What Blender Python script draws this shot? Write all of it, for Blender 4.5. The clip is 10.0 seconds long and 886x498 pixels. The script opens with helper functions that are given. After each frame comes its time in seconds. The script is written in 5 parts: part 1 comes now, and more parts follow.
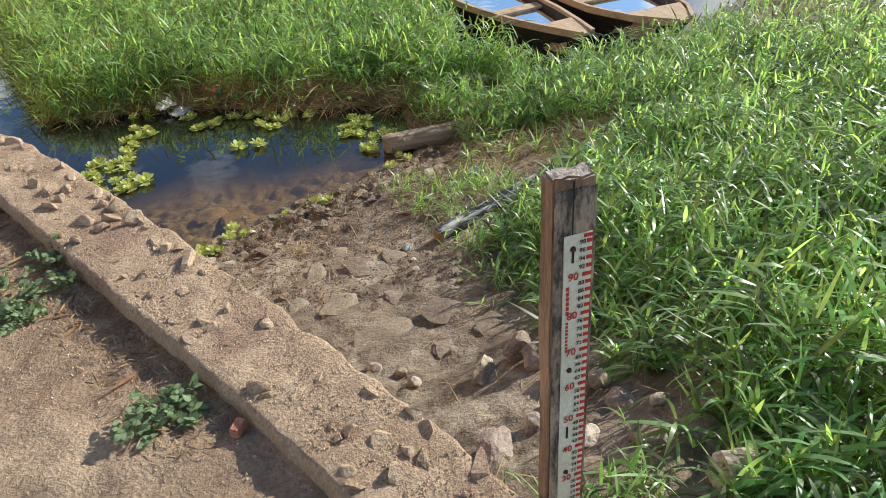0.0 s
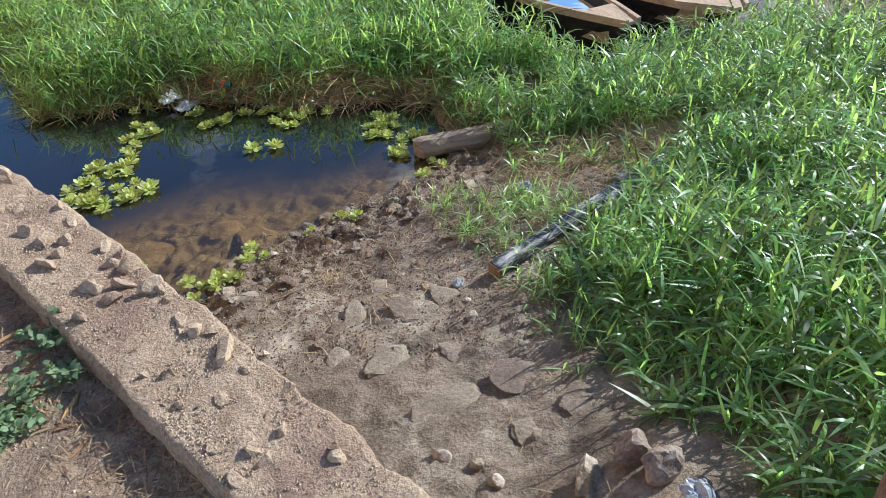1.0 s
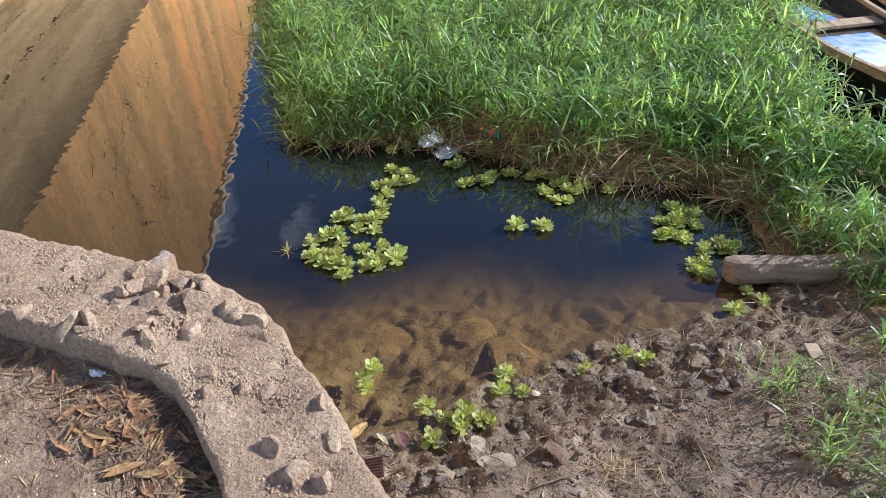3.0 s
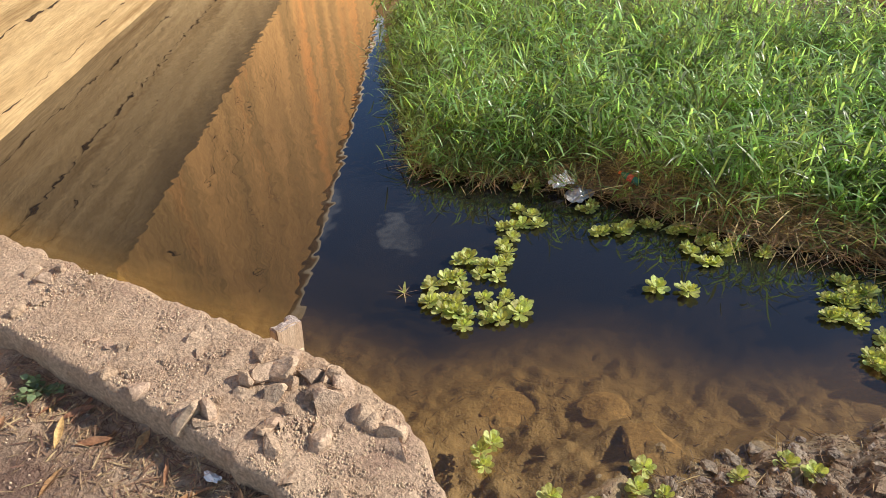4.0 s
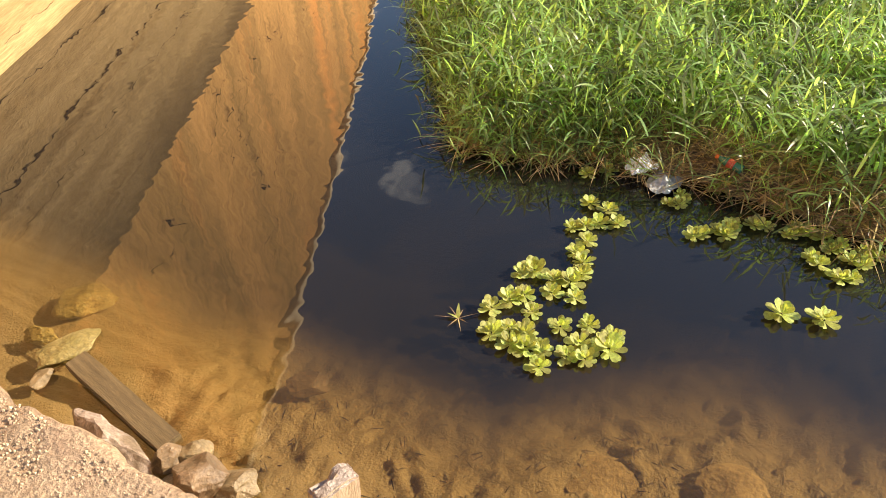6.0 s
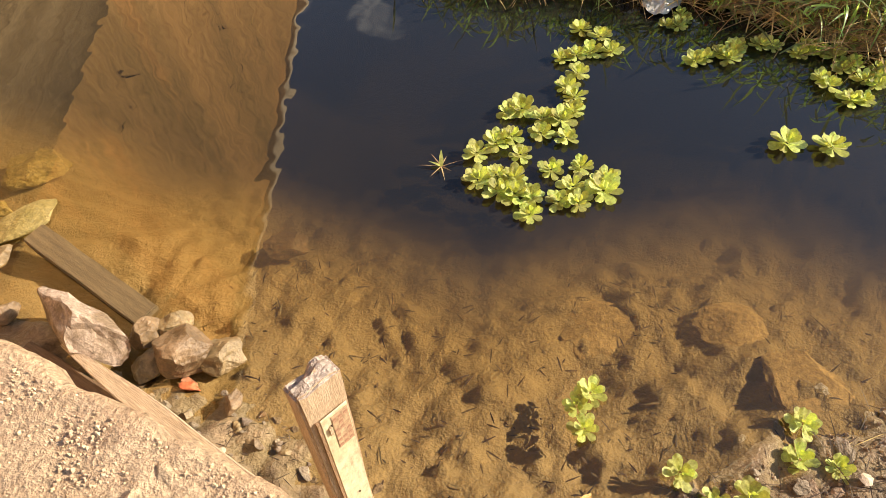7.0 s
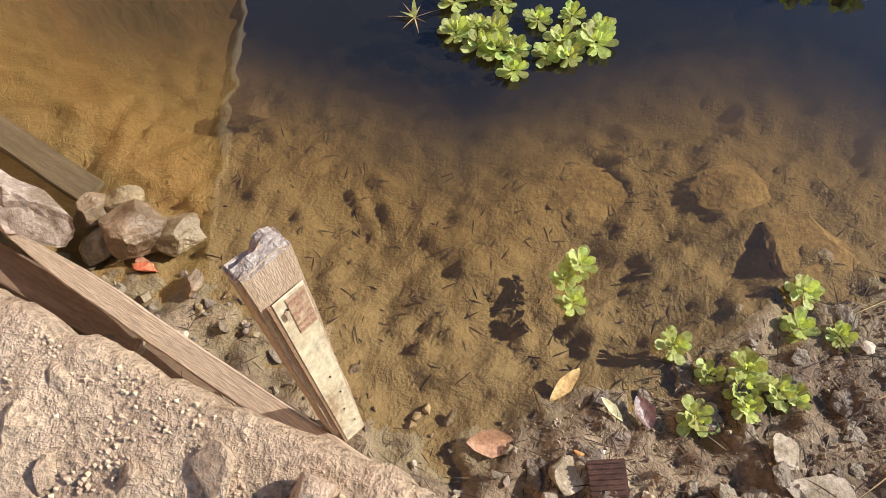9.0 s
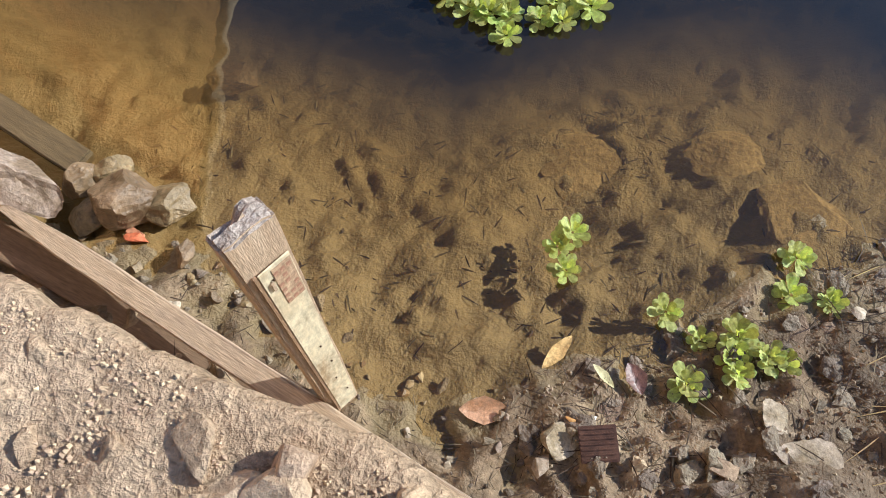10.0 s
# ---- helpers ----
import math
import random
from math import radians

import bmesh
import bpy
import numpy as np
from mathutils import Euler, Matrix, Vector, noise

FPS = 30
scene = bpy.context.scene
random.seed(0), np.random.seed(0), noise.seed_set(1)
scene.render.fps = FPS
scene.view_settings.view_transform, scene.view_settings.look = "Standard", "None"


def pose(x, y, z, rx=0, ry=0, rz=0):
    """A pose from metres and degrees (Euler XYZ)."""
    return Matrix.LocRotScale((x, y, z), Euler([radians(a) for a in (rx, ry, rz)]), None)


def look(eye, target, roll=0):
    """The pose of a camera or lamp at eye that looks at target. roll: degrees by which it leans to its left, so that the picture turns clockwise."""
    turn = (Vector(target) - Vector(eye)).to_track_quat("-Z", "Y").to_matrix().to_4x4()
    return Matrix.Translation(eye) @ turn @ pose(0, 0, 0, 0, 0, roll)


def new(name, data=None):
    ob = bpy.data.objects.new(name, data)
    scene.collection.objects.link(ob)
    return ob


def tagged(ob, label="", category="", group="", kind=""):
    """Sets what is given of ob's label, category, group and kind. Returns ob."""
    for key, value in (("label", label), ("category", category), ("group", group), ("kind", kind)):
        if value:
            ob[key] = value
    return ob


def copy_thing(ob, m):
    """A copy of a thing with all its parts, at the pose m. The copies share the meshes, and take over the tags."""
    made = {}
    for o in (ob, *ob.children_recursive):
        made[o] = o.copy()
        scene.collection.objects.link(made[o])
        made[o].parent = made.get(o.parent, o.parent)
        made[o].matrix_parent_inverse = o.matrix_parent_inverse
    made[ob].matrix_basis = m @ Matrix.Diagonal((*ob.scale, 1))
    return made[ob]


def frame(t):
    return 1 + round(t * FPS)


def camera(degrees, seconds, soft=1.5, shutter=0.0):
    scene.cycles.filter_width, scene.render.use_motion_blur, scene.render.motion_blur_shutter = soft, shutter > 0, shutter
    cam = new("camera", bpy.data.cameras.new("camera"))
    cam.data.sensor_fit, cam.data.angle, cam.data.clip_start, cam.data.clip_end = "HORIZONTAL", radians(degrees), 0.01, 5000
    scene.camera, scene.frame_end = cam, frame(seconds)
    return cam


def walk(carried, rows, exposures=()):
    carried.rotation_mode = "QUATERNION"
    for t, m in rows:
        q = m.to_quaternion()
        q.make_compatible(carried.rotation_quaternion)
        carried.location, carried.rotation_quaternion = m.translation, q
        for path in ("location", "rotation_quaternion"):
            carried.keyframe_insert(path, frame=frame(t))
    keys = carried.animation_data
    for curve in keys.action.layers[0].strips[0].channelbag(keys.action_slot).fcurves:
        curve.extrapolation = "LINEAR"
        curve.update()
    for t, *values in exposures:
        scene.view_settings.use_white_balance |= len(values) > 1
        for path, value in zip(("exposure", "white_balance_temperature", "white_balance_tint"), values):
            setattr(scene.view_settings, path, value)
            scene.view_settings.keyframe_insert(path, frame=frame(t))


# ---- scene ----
cam = camera(66.6, 10.0, 0.5)
PATH = [
    (0, (0.558, -0.241, 2.752), (0.529, 1.37, 1.567), -3.4),
    (0.5, (0.418, 0.03, 2.712), (0.42, 1.611, 1.487), -2.9),
    (1, (0.243, 0.398, 2.711), (0.225, 1.96, 1.462), -2.8),
    (1.5, (0.144, 0.729, 2.655), (0.052, 2.278, 1.394), -2.8),
    (2, (-0.017, 1.035, 2.675), (-0.238, 2.577, 1.421), -2.9),
    (2.5, (-0.299, 1.324, 2.659), (-0.682, 2.847, 1.42), -3.0),
    (3, (-0.491, 1.539, 2.678), (-1.043, 3.025, 1.458), -3.4),
    (3.2, (-0.524, 1.611, 2.695), (-1.153, 3.074, 1.486), -4.1),
    (4.3, (-0.99, 1.924, 2.639), (-1.827, 3.308, 1.463), -3.6),
    (4.5, (-1.077, 1.982, 2.612), (-1.924, 3.357, 1.432), -3.2),
    (5, (-1.23, 2.201, 2.611), (-2.098, 3.546, 1.412), -3.9),
    (5.2, (-1.293, 2.278, 2.591), (-2.159, 3.626, 1.393), -3.8),
    (6.3, (-1.583, 2.592, 2.354), (-2.322, 3.818, 0.958), -6.1),
    (6.5, (-1.6, 2.637, 2.32), (-2.303, 3.79, 0.845), -7.0),
    (7, (-1.625, 2.688, 2.287), (-2.235, 3.683, 0.663), -8.4),
    (7.5, (-1.65, 2.72, 2.254), (-2.198, 3.625, 0.557), -8.7),
    (8, (-1.658, 2.734, 2.218), (-2.166, 3.576, 0.476), -8.9),
    (8.5, (-1.667, 2.746, 2.163), (-2.141, 3.527, 0.384), -9.2),
    (9, (-1.673, 2.77, 2.073), (-2.113, 3.494, 0.261), -9.3),
    (9.5, (-1.678, 2.782, 2.051), (-2.086, 3.461, 0.215), -9.2),
    (10, (-1.66, 2.781, 2.064), (-2.062, 3.427, 0.214), -10.2),
]
EXPOSURE = [(0, 0.45, 5700, 5), (1.2, 0.49, 5000, 6), (2.5, 0.46, 4950, 9), (3.2, 0.45, 5300, 11), (4.5, 0.48, 6200, 12), (5.2, 0.54, 6300, 12), (6.3, 1.06, 7300, 11), (7.5, 0.86, 6900, 10), (8.5, 0.69, 6100, 9), (9.0, 0.62, 5650, 8), (10, 0.52, 5350, 5)]
walk(cam, [(t, look(eye, target, roll)) for t, eye, target, roll in PATH], EXPOSURE)

# ---- light ----
SUN_AZ = math.atan2(0.55, 0.83)      # the sun stands over +x, a little +y
SUN_EL = radians(30)
world = bpy.data.worlds.new("sky")
scene.world = world
world.use_nodes = True
wn, wl = world.node_tree.nodes, world.node_tree.links
wn.clear()
w_out = wn.new("ShaderNodeOutputWorld")
w_bg = wn.new("ShaderNodeBackground")
w_sky = wn.new("ShaderNodeTexSky")
w_sky.sky_type, w_sky.sun_disc = "NISHITA", False
w_sky.sun_elevation, w_sky.sun_rotation = SUN_EL, math.pi / 2 - SUN_AZ
w_sky.air_density, w_sky.dust_density, w_sky.ozone_density = 1.0, 0.6, 3.0
w_bg.inputs["Strength"].default_value = 0.112
# broken fair-weather clouds
w_tc = wn.new("ShaderNodeTexCoord")
w_noise = wn.new("ShaderNodeTexNoise")
w_noise.inputs["Scale"].default_value, w_noise.inputs["Detail"].default_value = 5.5, 7.0
w_ramp = wn.new("ShaderNodeValToRGB")
w_ramp.color_ramp.elements[0].position, w_ramp.color_ramp.elements[1].position = 0.565, 0.68
w_mix = wn.new("ShaderNodeMix")
w_mix.data_type = "RGBA"
w_mix.inputs["B"].default_value = (9.0, 8.9, 8.8, 1)
wl.new(w_tc.outputs["Generated"], w_noise.inputs["Vector"])
w_sep = wn.new("ShaderNodeSeparateXYZ")
w_low = wn.new("ShaderNodeMapRange")
w_low.inputs["From Min"].default_value, w_low.inputs["From Max"].default_value = 0.30, 0.75
w_low.inputs["To Min"].default_value, w_low.inputs["To Max"].default_value = 0.15, -0.14
w_add = wn.new("ShaderNodeMath")
wl.new(w_tc.outputs["Generated"], w_sep.inputs["Vector"])
wl.new(w_sep.outputs["Z"], w_low.inputs["Value"])
wl.new(w_noise.outputs["Fac"], w_add.inputs[0])
wl.new(w_low.outputs["Result"], w_add.inputs[1])
wl.new(w_add.outputs[0], w_ramp.inputs["Fac"])
wl.new(w_ramp.outputs["Color"], w_mix.inputs["Factor"])
wl.new(w_sky.outputs["Color"], w_mix.inputs["A"])
wl.new(w_mix.outputs["Result"], w_bg.inputs["Color"])
wl.new(w_bg.outputs["Background"], w_out.inputs["Surface"])

sun_data = bpy.data.lights.new("sun", "SUN")
sun_data.energy, sun_data.angle, sun_data.color = 5.0, radians(0.5), (1.0, 0.89, 0.74)
sun = new("sun", sun_data)
sun_way = Vector((math.cos(SUN_EL) * math.cos(SUN_AZ), math.cos(SUN_EL) * math.sin(SUN_AZ), math.sin(SUN_EL)))
sun.matrix_world = look(sun_way * 50, (0, 0, 0))


# ---- materials ----
def mat(name, c1, c2, scale=6.0, fine=60.0, rough=0.85, bump=0.25, c3=None, c3_cover=0.45, stretch=(1, 1, 1), spec=0.3, translucent=0.0,
        island=0.0, obj_random=0.0, metal=0.0, local=False, fine_mix=0.35, bump_dist=0.01, wet=None, silt=None, turn=0):
    """A weathered surface: two tones in broad patches, fine grain on top, an optional third tone in stains, and relief."""
    m = bpy.data.materials.new(name)
    m.use_nodes = True
    n, l = m.node_tree.nodes, m.node_tree.links
    bsdf = n["Principled BSDF"]
    out = n["Material Output"]
    if local:
        src = n.new("ShaderNodeTexCoord").outputs["Object"]
    else:
        src = n.new("ShaderNodeNewGeometry").outputs["Position"]
    mp = n.new("ShaderNodeMapping")
    mp.inputs["Scale"].default_value = stretch
    mp.inputs["Rotation"].default_value = (0, 0, radians(turn))
    l.new(src, mp.inputs["Vector"])

    def noise_tex(s, detail=5.0, r=0.6):
        t = n.new("ShaderNodeTexNoise")
        t.inputs["Scale"].default_value, t.inputs["Detail"].default_value, t.inputs["Roughness"].default_value = s, detail, r
        l.new(mp.outputs["Vector"], t.inputs["Vector"])
        return t.outputs["Fac"]

    def ramp(fac, lo, hi):
        r = n.new("ShaderNodeMapRange")
        r.inputs["From Min"].default_value, r.inputs["From Max"].default_value = lo, hi
        l.new(fac, r.inputs["Value"])
        return r.outputs["Result"]

    def mix(fac, a, b, blend="MIX"):
        x = n.new("ShaderNodeMix")
        x.data_type, x.blend_type = "RGBA", blend
        for sock, v in (("Factor", fac), ("A", a), ("B", b)):
            if isinstance(v, (tuple, float, int)):
                x.inputs[sock].default_value = v if not isinstance(v, tuple) else (*v[:3], 1)
            else:
                l.new(v, x.inputs[sock])
        return x.outputs["Result"]

    broad = noise_tex(scale)
    grain = noise_tex(fine, 4.0, 0.7)
    col = mix(ramp(broad, 0.35, 0.65), c1, c2)
    if c3:
        col = mix(ramp(noise_tex(scale * 0.55, 6.0, 0.7), c3_cover, c3_cover + 0.14), col, c3)
    g = n.new("ShaderNodeMapRange")
    g.inputs["From Min"].default_value, g.inputs["From Max"].default_value = 0.3, 0.7
    g.inputs["To Min"].default_value, g.inputs["To Max"].default_value = 1 - fine_mix, 1 + fine_mix
    l.new(grain, g.inputs["Value"])
    col = mix(1.0, col, g.outputs["Result"], "MULTIPLY")
    if island or obj_random:
        if island:
            rnd, amount = n.new("ShaderNodeNewGeometry").outputs["Random Per Island"], island
        else:
            rnd, amount = n.new("ShaderNodeObjectInfo").outputs["Random"], obj_random
        h = n.new("ShaderNodeHueSaturation")
        v = n.new("ShaderNodeMapRange")
        v.inputs["To Min"].default_value, v.inputs["To Max"].default_value = 1 - amount, 1 + amount
        l.new(rnd, v.inputs["Value"])
        l.new(v.outputs["Result"], h.inputs["Value"])
        hue = n.new("ShaderNodeMapRange")
        hue.inputs["To Min"].default_value, hue.inputs["To Max"].default_value = 0.5 - amount * 0.06, 0.5 + amount * 0.05
        l.new(rnd, hue.inputs["Value"])
        l.new(hue.outputs["Result"], h.inputs["Hue"])
        l.new(col, h.inputs["Color"])
        col = h.outputs["Color"]
    bsdf.inputs["Roughness"].default_value = rough
    if wet:
        # soaked below this height: darker and shiny
        sep = n.new("ShaderNodeSeparateXYZ")
        l.new(n.new("ShaderNodeNewGeometry").outputs["Position"], sep.inputs["Vector"])
        add = n.new("ShaderNodeMath")
        add.operation = "MULTIPLY_ADD"
        l.new(noise_tex(5.0), add.inputs[0])
        add.inputs[1].default_value = 0.16
        l.new(sep.outputs["Z"], add.inputs[2])
        damp = ramp(add.outputs[0], wet + 0.13, wet + 0.05)
        col = mix(damp, col, mix(1.0, col, (0.86, 0.78, 0.67), "MULTIPLY"))
        if silt:
            col = mix(ramp(add.outputs[0], 0.115, 0.082), col, mix(ramp(grain, 0.3, 0.7), silt, tuple(v * 1.35 for v in silt)))
        rr = n.new("ShaderNodeMapRange")
        rr.inputs["To Min"].default_value, rr.inputs["To Max"].default_value = rough, 0.38
        l.new(damp, rr.inputs["Value"])
        l.new(rr.outputs["Result"], bsdf.inputs["Roughness"])
    l.new(col, bsdf.inputs["Base Color"])
    bsdf.inputs["Specular IOR Level"].default_value = spec
    bsdf.inputs["Metallic"].default_value = metal
    if bump:
        b = n.new("ShaderNodeBump")
        b.inputs["Strength"].default_value, b.inputs["Distance"].default_value = bump, bump_dist
        both = n.new("ShaderNodeMath")
        l.new(broad, both.inputs[0])
        l.new(grain, both.inputs[1])
        l.new(both.outputs[0], b.inputs["Height"])
        l.new(b.outputs["Normal"], bsdf.inputs["Normal"])
    if translucent:
        t = n.new("ShaderNodeBsdfTranslucent")
        l.new(mix(1.0, col, (1.98, 1.98, 0.80), "MULTIPLY"), t.inputs["Color"])
        ms = n.new("ShaderNodeMixShader")
        ms.inputs["Fac"].default_value = translucent
        l.new(bsdf.outputs["BSDF"], ms.inputs[1])
        l.new(t.outputs["BSDF"], ms.inputs[2])
        l.new(ms.outputs["Shader"], out.inputs["Surface"])
    return m


def water_mat(name, tint, turbid, cover, gloss, pond=False):
    """Water: clear brownish body that you see through, and for the surface a mirror by Fresnel. pond: stirred silt near the bank, dark and thick farther out."""
    m = bpy.data.materials.new(name)
    m.use_nodes = True
    n, l = m.node_tree.nodes, m.node_tree.links
    n.clear()
    out = n.new("ShaderNodeOutputMaterial")
    tr = n.new("ShaderNodeBsdfTransparent")
    tr.inputs["Color"].default_value = (*tint, 1)
    di = n.new("ShaderNodeBsdfDiffuse")
    di.inputs["Color"].default_value = (*turbid, 1)
    body = n.new("ShaderNodeMixShader")
    body.inputs["Fac"].default_value = cover
    geo = n.new("ShaderNodeNewGeometry")

    def calc(op, p, q):
        k = n.new("ShaderNodeMath")
        k.operation = op
        for sock, v in zip(k.inputs, (p, q)):
            if isinstance(v, (int, float)):
                sock.default_value = v
            else:
                l.new(v, sock)
        return k.outputs[0]

    def smooth(v, lo, hi):
        k = n.new("ShaderNodeMapRange")
        k.interpolation_type = "SMOOTHSTEP"
        k.inputs["From Min"].default_value, k.inputs["From Max"].default_value = lo, hi
        l.new(v, k.inputs["Value"])
        return k.outputs["Result"]

    if pond:
        sep = n.new("ShaderNodeSeparateXYZ")
        l.new(geo.outputs["Position"], sep.inputs["Vector"])
        x, y = sep.outputs["X"], sep.outputs["Y"]
        bank = calc("ADD", calc("ADD", calc("MULTIPLY", x, 0.67), calc("MULTIPLY", y, -0.74)), 3.51)
        out_from_shore = calc("MULTIPLY", calc("MAXIMUM", bank, calc("SUBTRACT", 3.03, y)), -1.0)
        cloud = n.new("ShaderNodeTexNoise")
        cloud.inputs["Scale"].default_value, cloud.inputs["Detail"].default_value = 1.7, 4.0
        l.new(geo.outputs["Position"], cloud.inputs["Vector"])
        reach = calc("ADD", out_from_shore, calc("MULTIPLY", calc("SUBTRACT", cloud.outputs["Fac"], 0.5), 0.30))
        # the bank drops off steeply towards the log
        reach = calc("ADD", reach, calc("MULTIPLY", smooth(x, -2.0, -0.2), 0.74))
        murk = smooth(reach, 0.55, 1.12)
        cover_all = calc("ADD", calc("MULTIPLY", smooth(reach, 0.05, 0.6), 0.14), calc("MULTIPLY", murk, 0.825))
        stir = n.new("ShaderNodeMix")
        stir.data_type = "RGBA"
        stir.inputs["A"].default_value, stir.inputs["B"].default_value = (0.092, 0.056, 0.020, 1), (*turbid, 1)
        l.new(smooth(reach, 0.70, 1.25), stir.inputs["Factor"])
        l.new(stir.outputs["Result"], di.inputs["Color"])
        l.new(cover_all, body.inputs["Fac"])
        hue = n.new("ShaderNodeMix")
        hue.data_type = "RGBA"
        hue.inputs["A"].default_value, hue.inputs["B"].default_value = (*tint, 1), (tint[0] * 0.84, tint[1] * 0.76, tint[2] * 0.56, 1)
        l.new(smooth(reach, 0.0, 0.9), hue.inputs["Factor"])
        l.new(hue.outputs["Result"], tr.inputs["Color"])
    l.new(tr.outputs["BSDF"], body.inputs[1])
    l.new(di.outputs["BSDF"], body.inputs[2])
    last = body
    if gloss:
        gl = n.new("ShaderNodeBsdfGlossy")
        gl.inputs["Roughness"].default_value = 0.015
        fr = n.new("ShaderNodeFresnel")
        fr.inputs["IOR"].default_value = gloss
        ms = n.new("ShaderNodeMixShader")
        nt = n.new("ShaderNodeTexNoise")
        nt.inputs["Scale"].default_value, nt.inputs["Detail"].default_value = 6.0, 1.0
        l.new(geo.outputs["Position"], nt.inputs["Vector"])
        b = n.new("ShaderNodeBump")
        b.inputs["Strength"].default_value, b.inputs["Distance"].default_value = 0.075, 0.02
        l.new(nt.outputs["Fac"], b.inputs["Height"])
        l.new(b.outputs["Normal"], gl.inputs["Normal"])
        gain = n.new("ShaderNodeMath")
        gain.operation, gain.use_clamp = "MULTIPLY", True
        gain.inputs[1].default_value = 2.3 if pond else 1.0
        l.new(fr.outputs["Fac"], gain.inputs[0])
        l.new(gain.outputs[0], ms.inputs["Fac"])
        l.new(body.outputs["Shader"], ms.inputs[1])
        l.new(gl.outputs["BSDF"], ms.inputs[2])
        last = ms
    l.new(last.outputs["Shader"], out.inputs["Surface"])
    return m


WALL_DIR = Vector((-0.479, 0.878))          # the far wall runs this way
WALL_NRM = Vector((0.878, 0.479))
WALL_OFF = -4.15                            # its face lies at this offset along the normal
M_MUD = mat("mud", (0.122, 0.090, 0.060), (0.295, 0.220, 0.150), 4.2, 52, 0.88, 0.7, c3=(0.43, 0.345, 0.245), c3_cover=0.49, spec=0.22, bump_dist=0.025, wet=0.145, silt=(0.205, 0.150, 0.076), fine_mix=0.30)
M_SOIL = mat("dry_soil", (0.33, 0.228, 0.145), (0.48, 0.350, 0.225), 3.0, 75, 0.95, 0.9, c3=(0.20, 0.13, 0.09), c3_cover=0.54, spec=0.1, bump_dist=0.02)
M_KERB = mat("kerb_concrete", (0.415, 0.290, 0.182), (0.545, 0.395, 0.258), 6.0, 95, 0.93, 1.0, c3=(0.36, 0.24, 0.16), c3_cover=0.53, spec=0.12, bump_dist=0.016, fine_mix=0.42)
M_ROCK = mat("rock", (0.40, 0.315, 0.23), (0.53, 0.43, 0.33), 9, 70, 0.85, 0.5, obj_random=0.22, c3=(0.24, 0.18, 0.11))
M_WETROCK = mat("wet_rock", (0.17, 0.115, 0.055), (0.29, 0.20, 0.105), 9, 60, 0.42, 0.8, obj_random=0.2, spec=0.6)
M_WOOD = mat("post_wood", (0.30, 0.18, 0.10), (0.42, 0.27, 0.16), 5, 50, 0.8, 0.5, c3=(0.20, 0.12, 0.07), stretch=(7, 7, 0.8), local=True)
M_OLDWOOD = mat("grey_wood", (0.47, 0.345, 0.225), (0.61, 0.465, 0.32), 4, 40, 0.85, 0.5, c3=(0.36, 0.26, 0.18), stretch=(0.6, 8, 8), local=True)
M_GRASS = mat("grass_blade", (0.195, 0.275, 0.115), (0.300, 0.385, 0.185), 2.0, 30, 0.36, 0.0, translucent=0.60, island=0.75, spec=0.6, fine_mix=0.15)
M_DRYGRASS = mat("dry_grass", (0.33, 0.215, 0.105), (0.46, 0.33, 0.175), 3.0, 40, 0.8, 0.0, translucent=0.2, island=0.45)
M_LETTUCE = mat("lettuce_leaf", (0.34, 0.385, 0.10), (0.46, 0.485, 0.18), 12, 70, 0.5, 0.3, translucent=0.3, obj_random=0.4, c3=(0.36, 0.28, 0.10), c3_cover=0.58)
M_WATER = water_mat("pond_water", (1.0, 0.89, 0.66), (0.010, 0.010, 0.011), 0.0, 1.33, True)


# ---- mesh helpers ----
def link_mesh(name, verts, faces, material, smooth=False):
    me = bpy.data.meshes.new(name)
    me.from_pydata(verts, [], faces)
    me.update()
    if smooth:
        me.polygons.foreach_set("use_smooth", [True] * len(me.polygons))
    if material:
        me.materials.append(material)
    return new(name, me)


def bm_object(name, bm, material, smooth=False):
    me = bpy.data.meshes.new(name)
    bm.to_mesh(me)
    bm.free()
    if smooth:
        me.polygons.foreach_set("use_smooth", [True] * len(me.polygons))
    me.materials.append(material)
    return new(name, me)


def part(name, bm, material, parent, label="", smooth=False):
    ob = bm_object(name, bm, material, smooth)
    ob.parent = parent
    if label:
        ob["label"] = label
    return ob


def thing(name, m, label, category, group=""):
    ob = new(name)
    ob.empty_display_size = 0.05
    ob.matrix_basis = m
    return tagged(ob, label, category, group)


def bm_box(sx, sy, sz, cuts=0, wobble=0.0, seed=0.0, bevel=0.0, centre=(0, 0, 0)):
    """A box with worn, slightly uneven sides."""
    bm = bmesh.new()
    bmesh.ops.create_cube(bm, size=1)
    bmesh.ops.scale(bm, vec=(sx, sy, sz), verts=bm.verts)
    if bevel:
        bmesh.ops.bevel(bm, geom=bm.edges[:], offset=bevel, segments=2, affect="EDGES")
    if cuts:
        axis = max(range(3), key=lambda i: (sx, sy, sz)[i])
        long_edges = [e for e in bm.edges if abs((e.verts[0].co - e.verts[1].co)[axis]) > 0.5 * (sx, sy, sz)[axis]]
        bmesh.ops.subdivide_edges(bm, edges=long_edges, cuts=cuts, use_grid_fill=True)
    for v in bm.verts:
        if wobble:
            v.co += noise.noise_vector(v.co * 6 + Vector((seed, seed * 2, 0))) * wobble
        v.co += Vector(centre)
    return bm


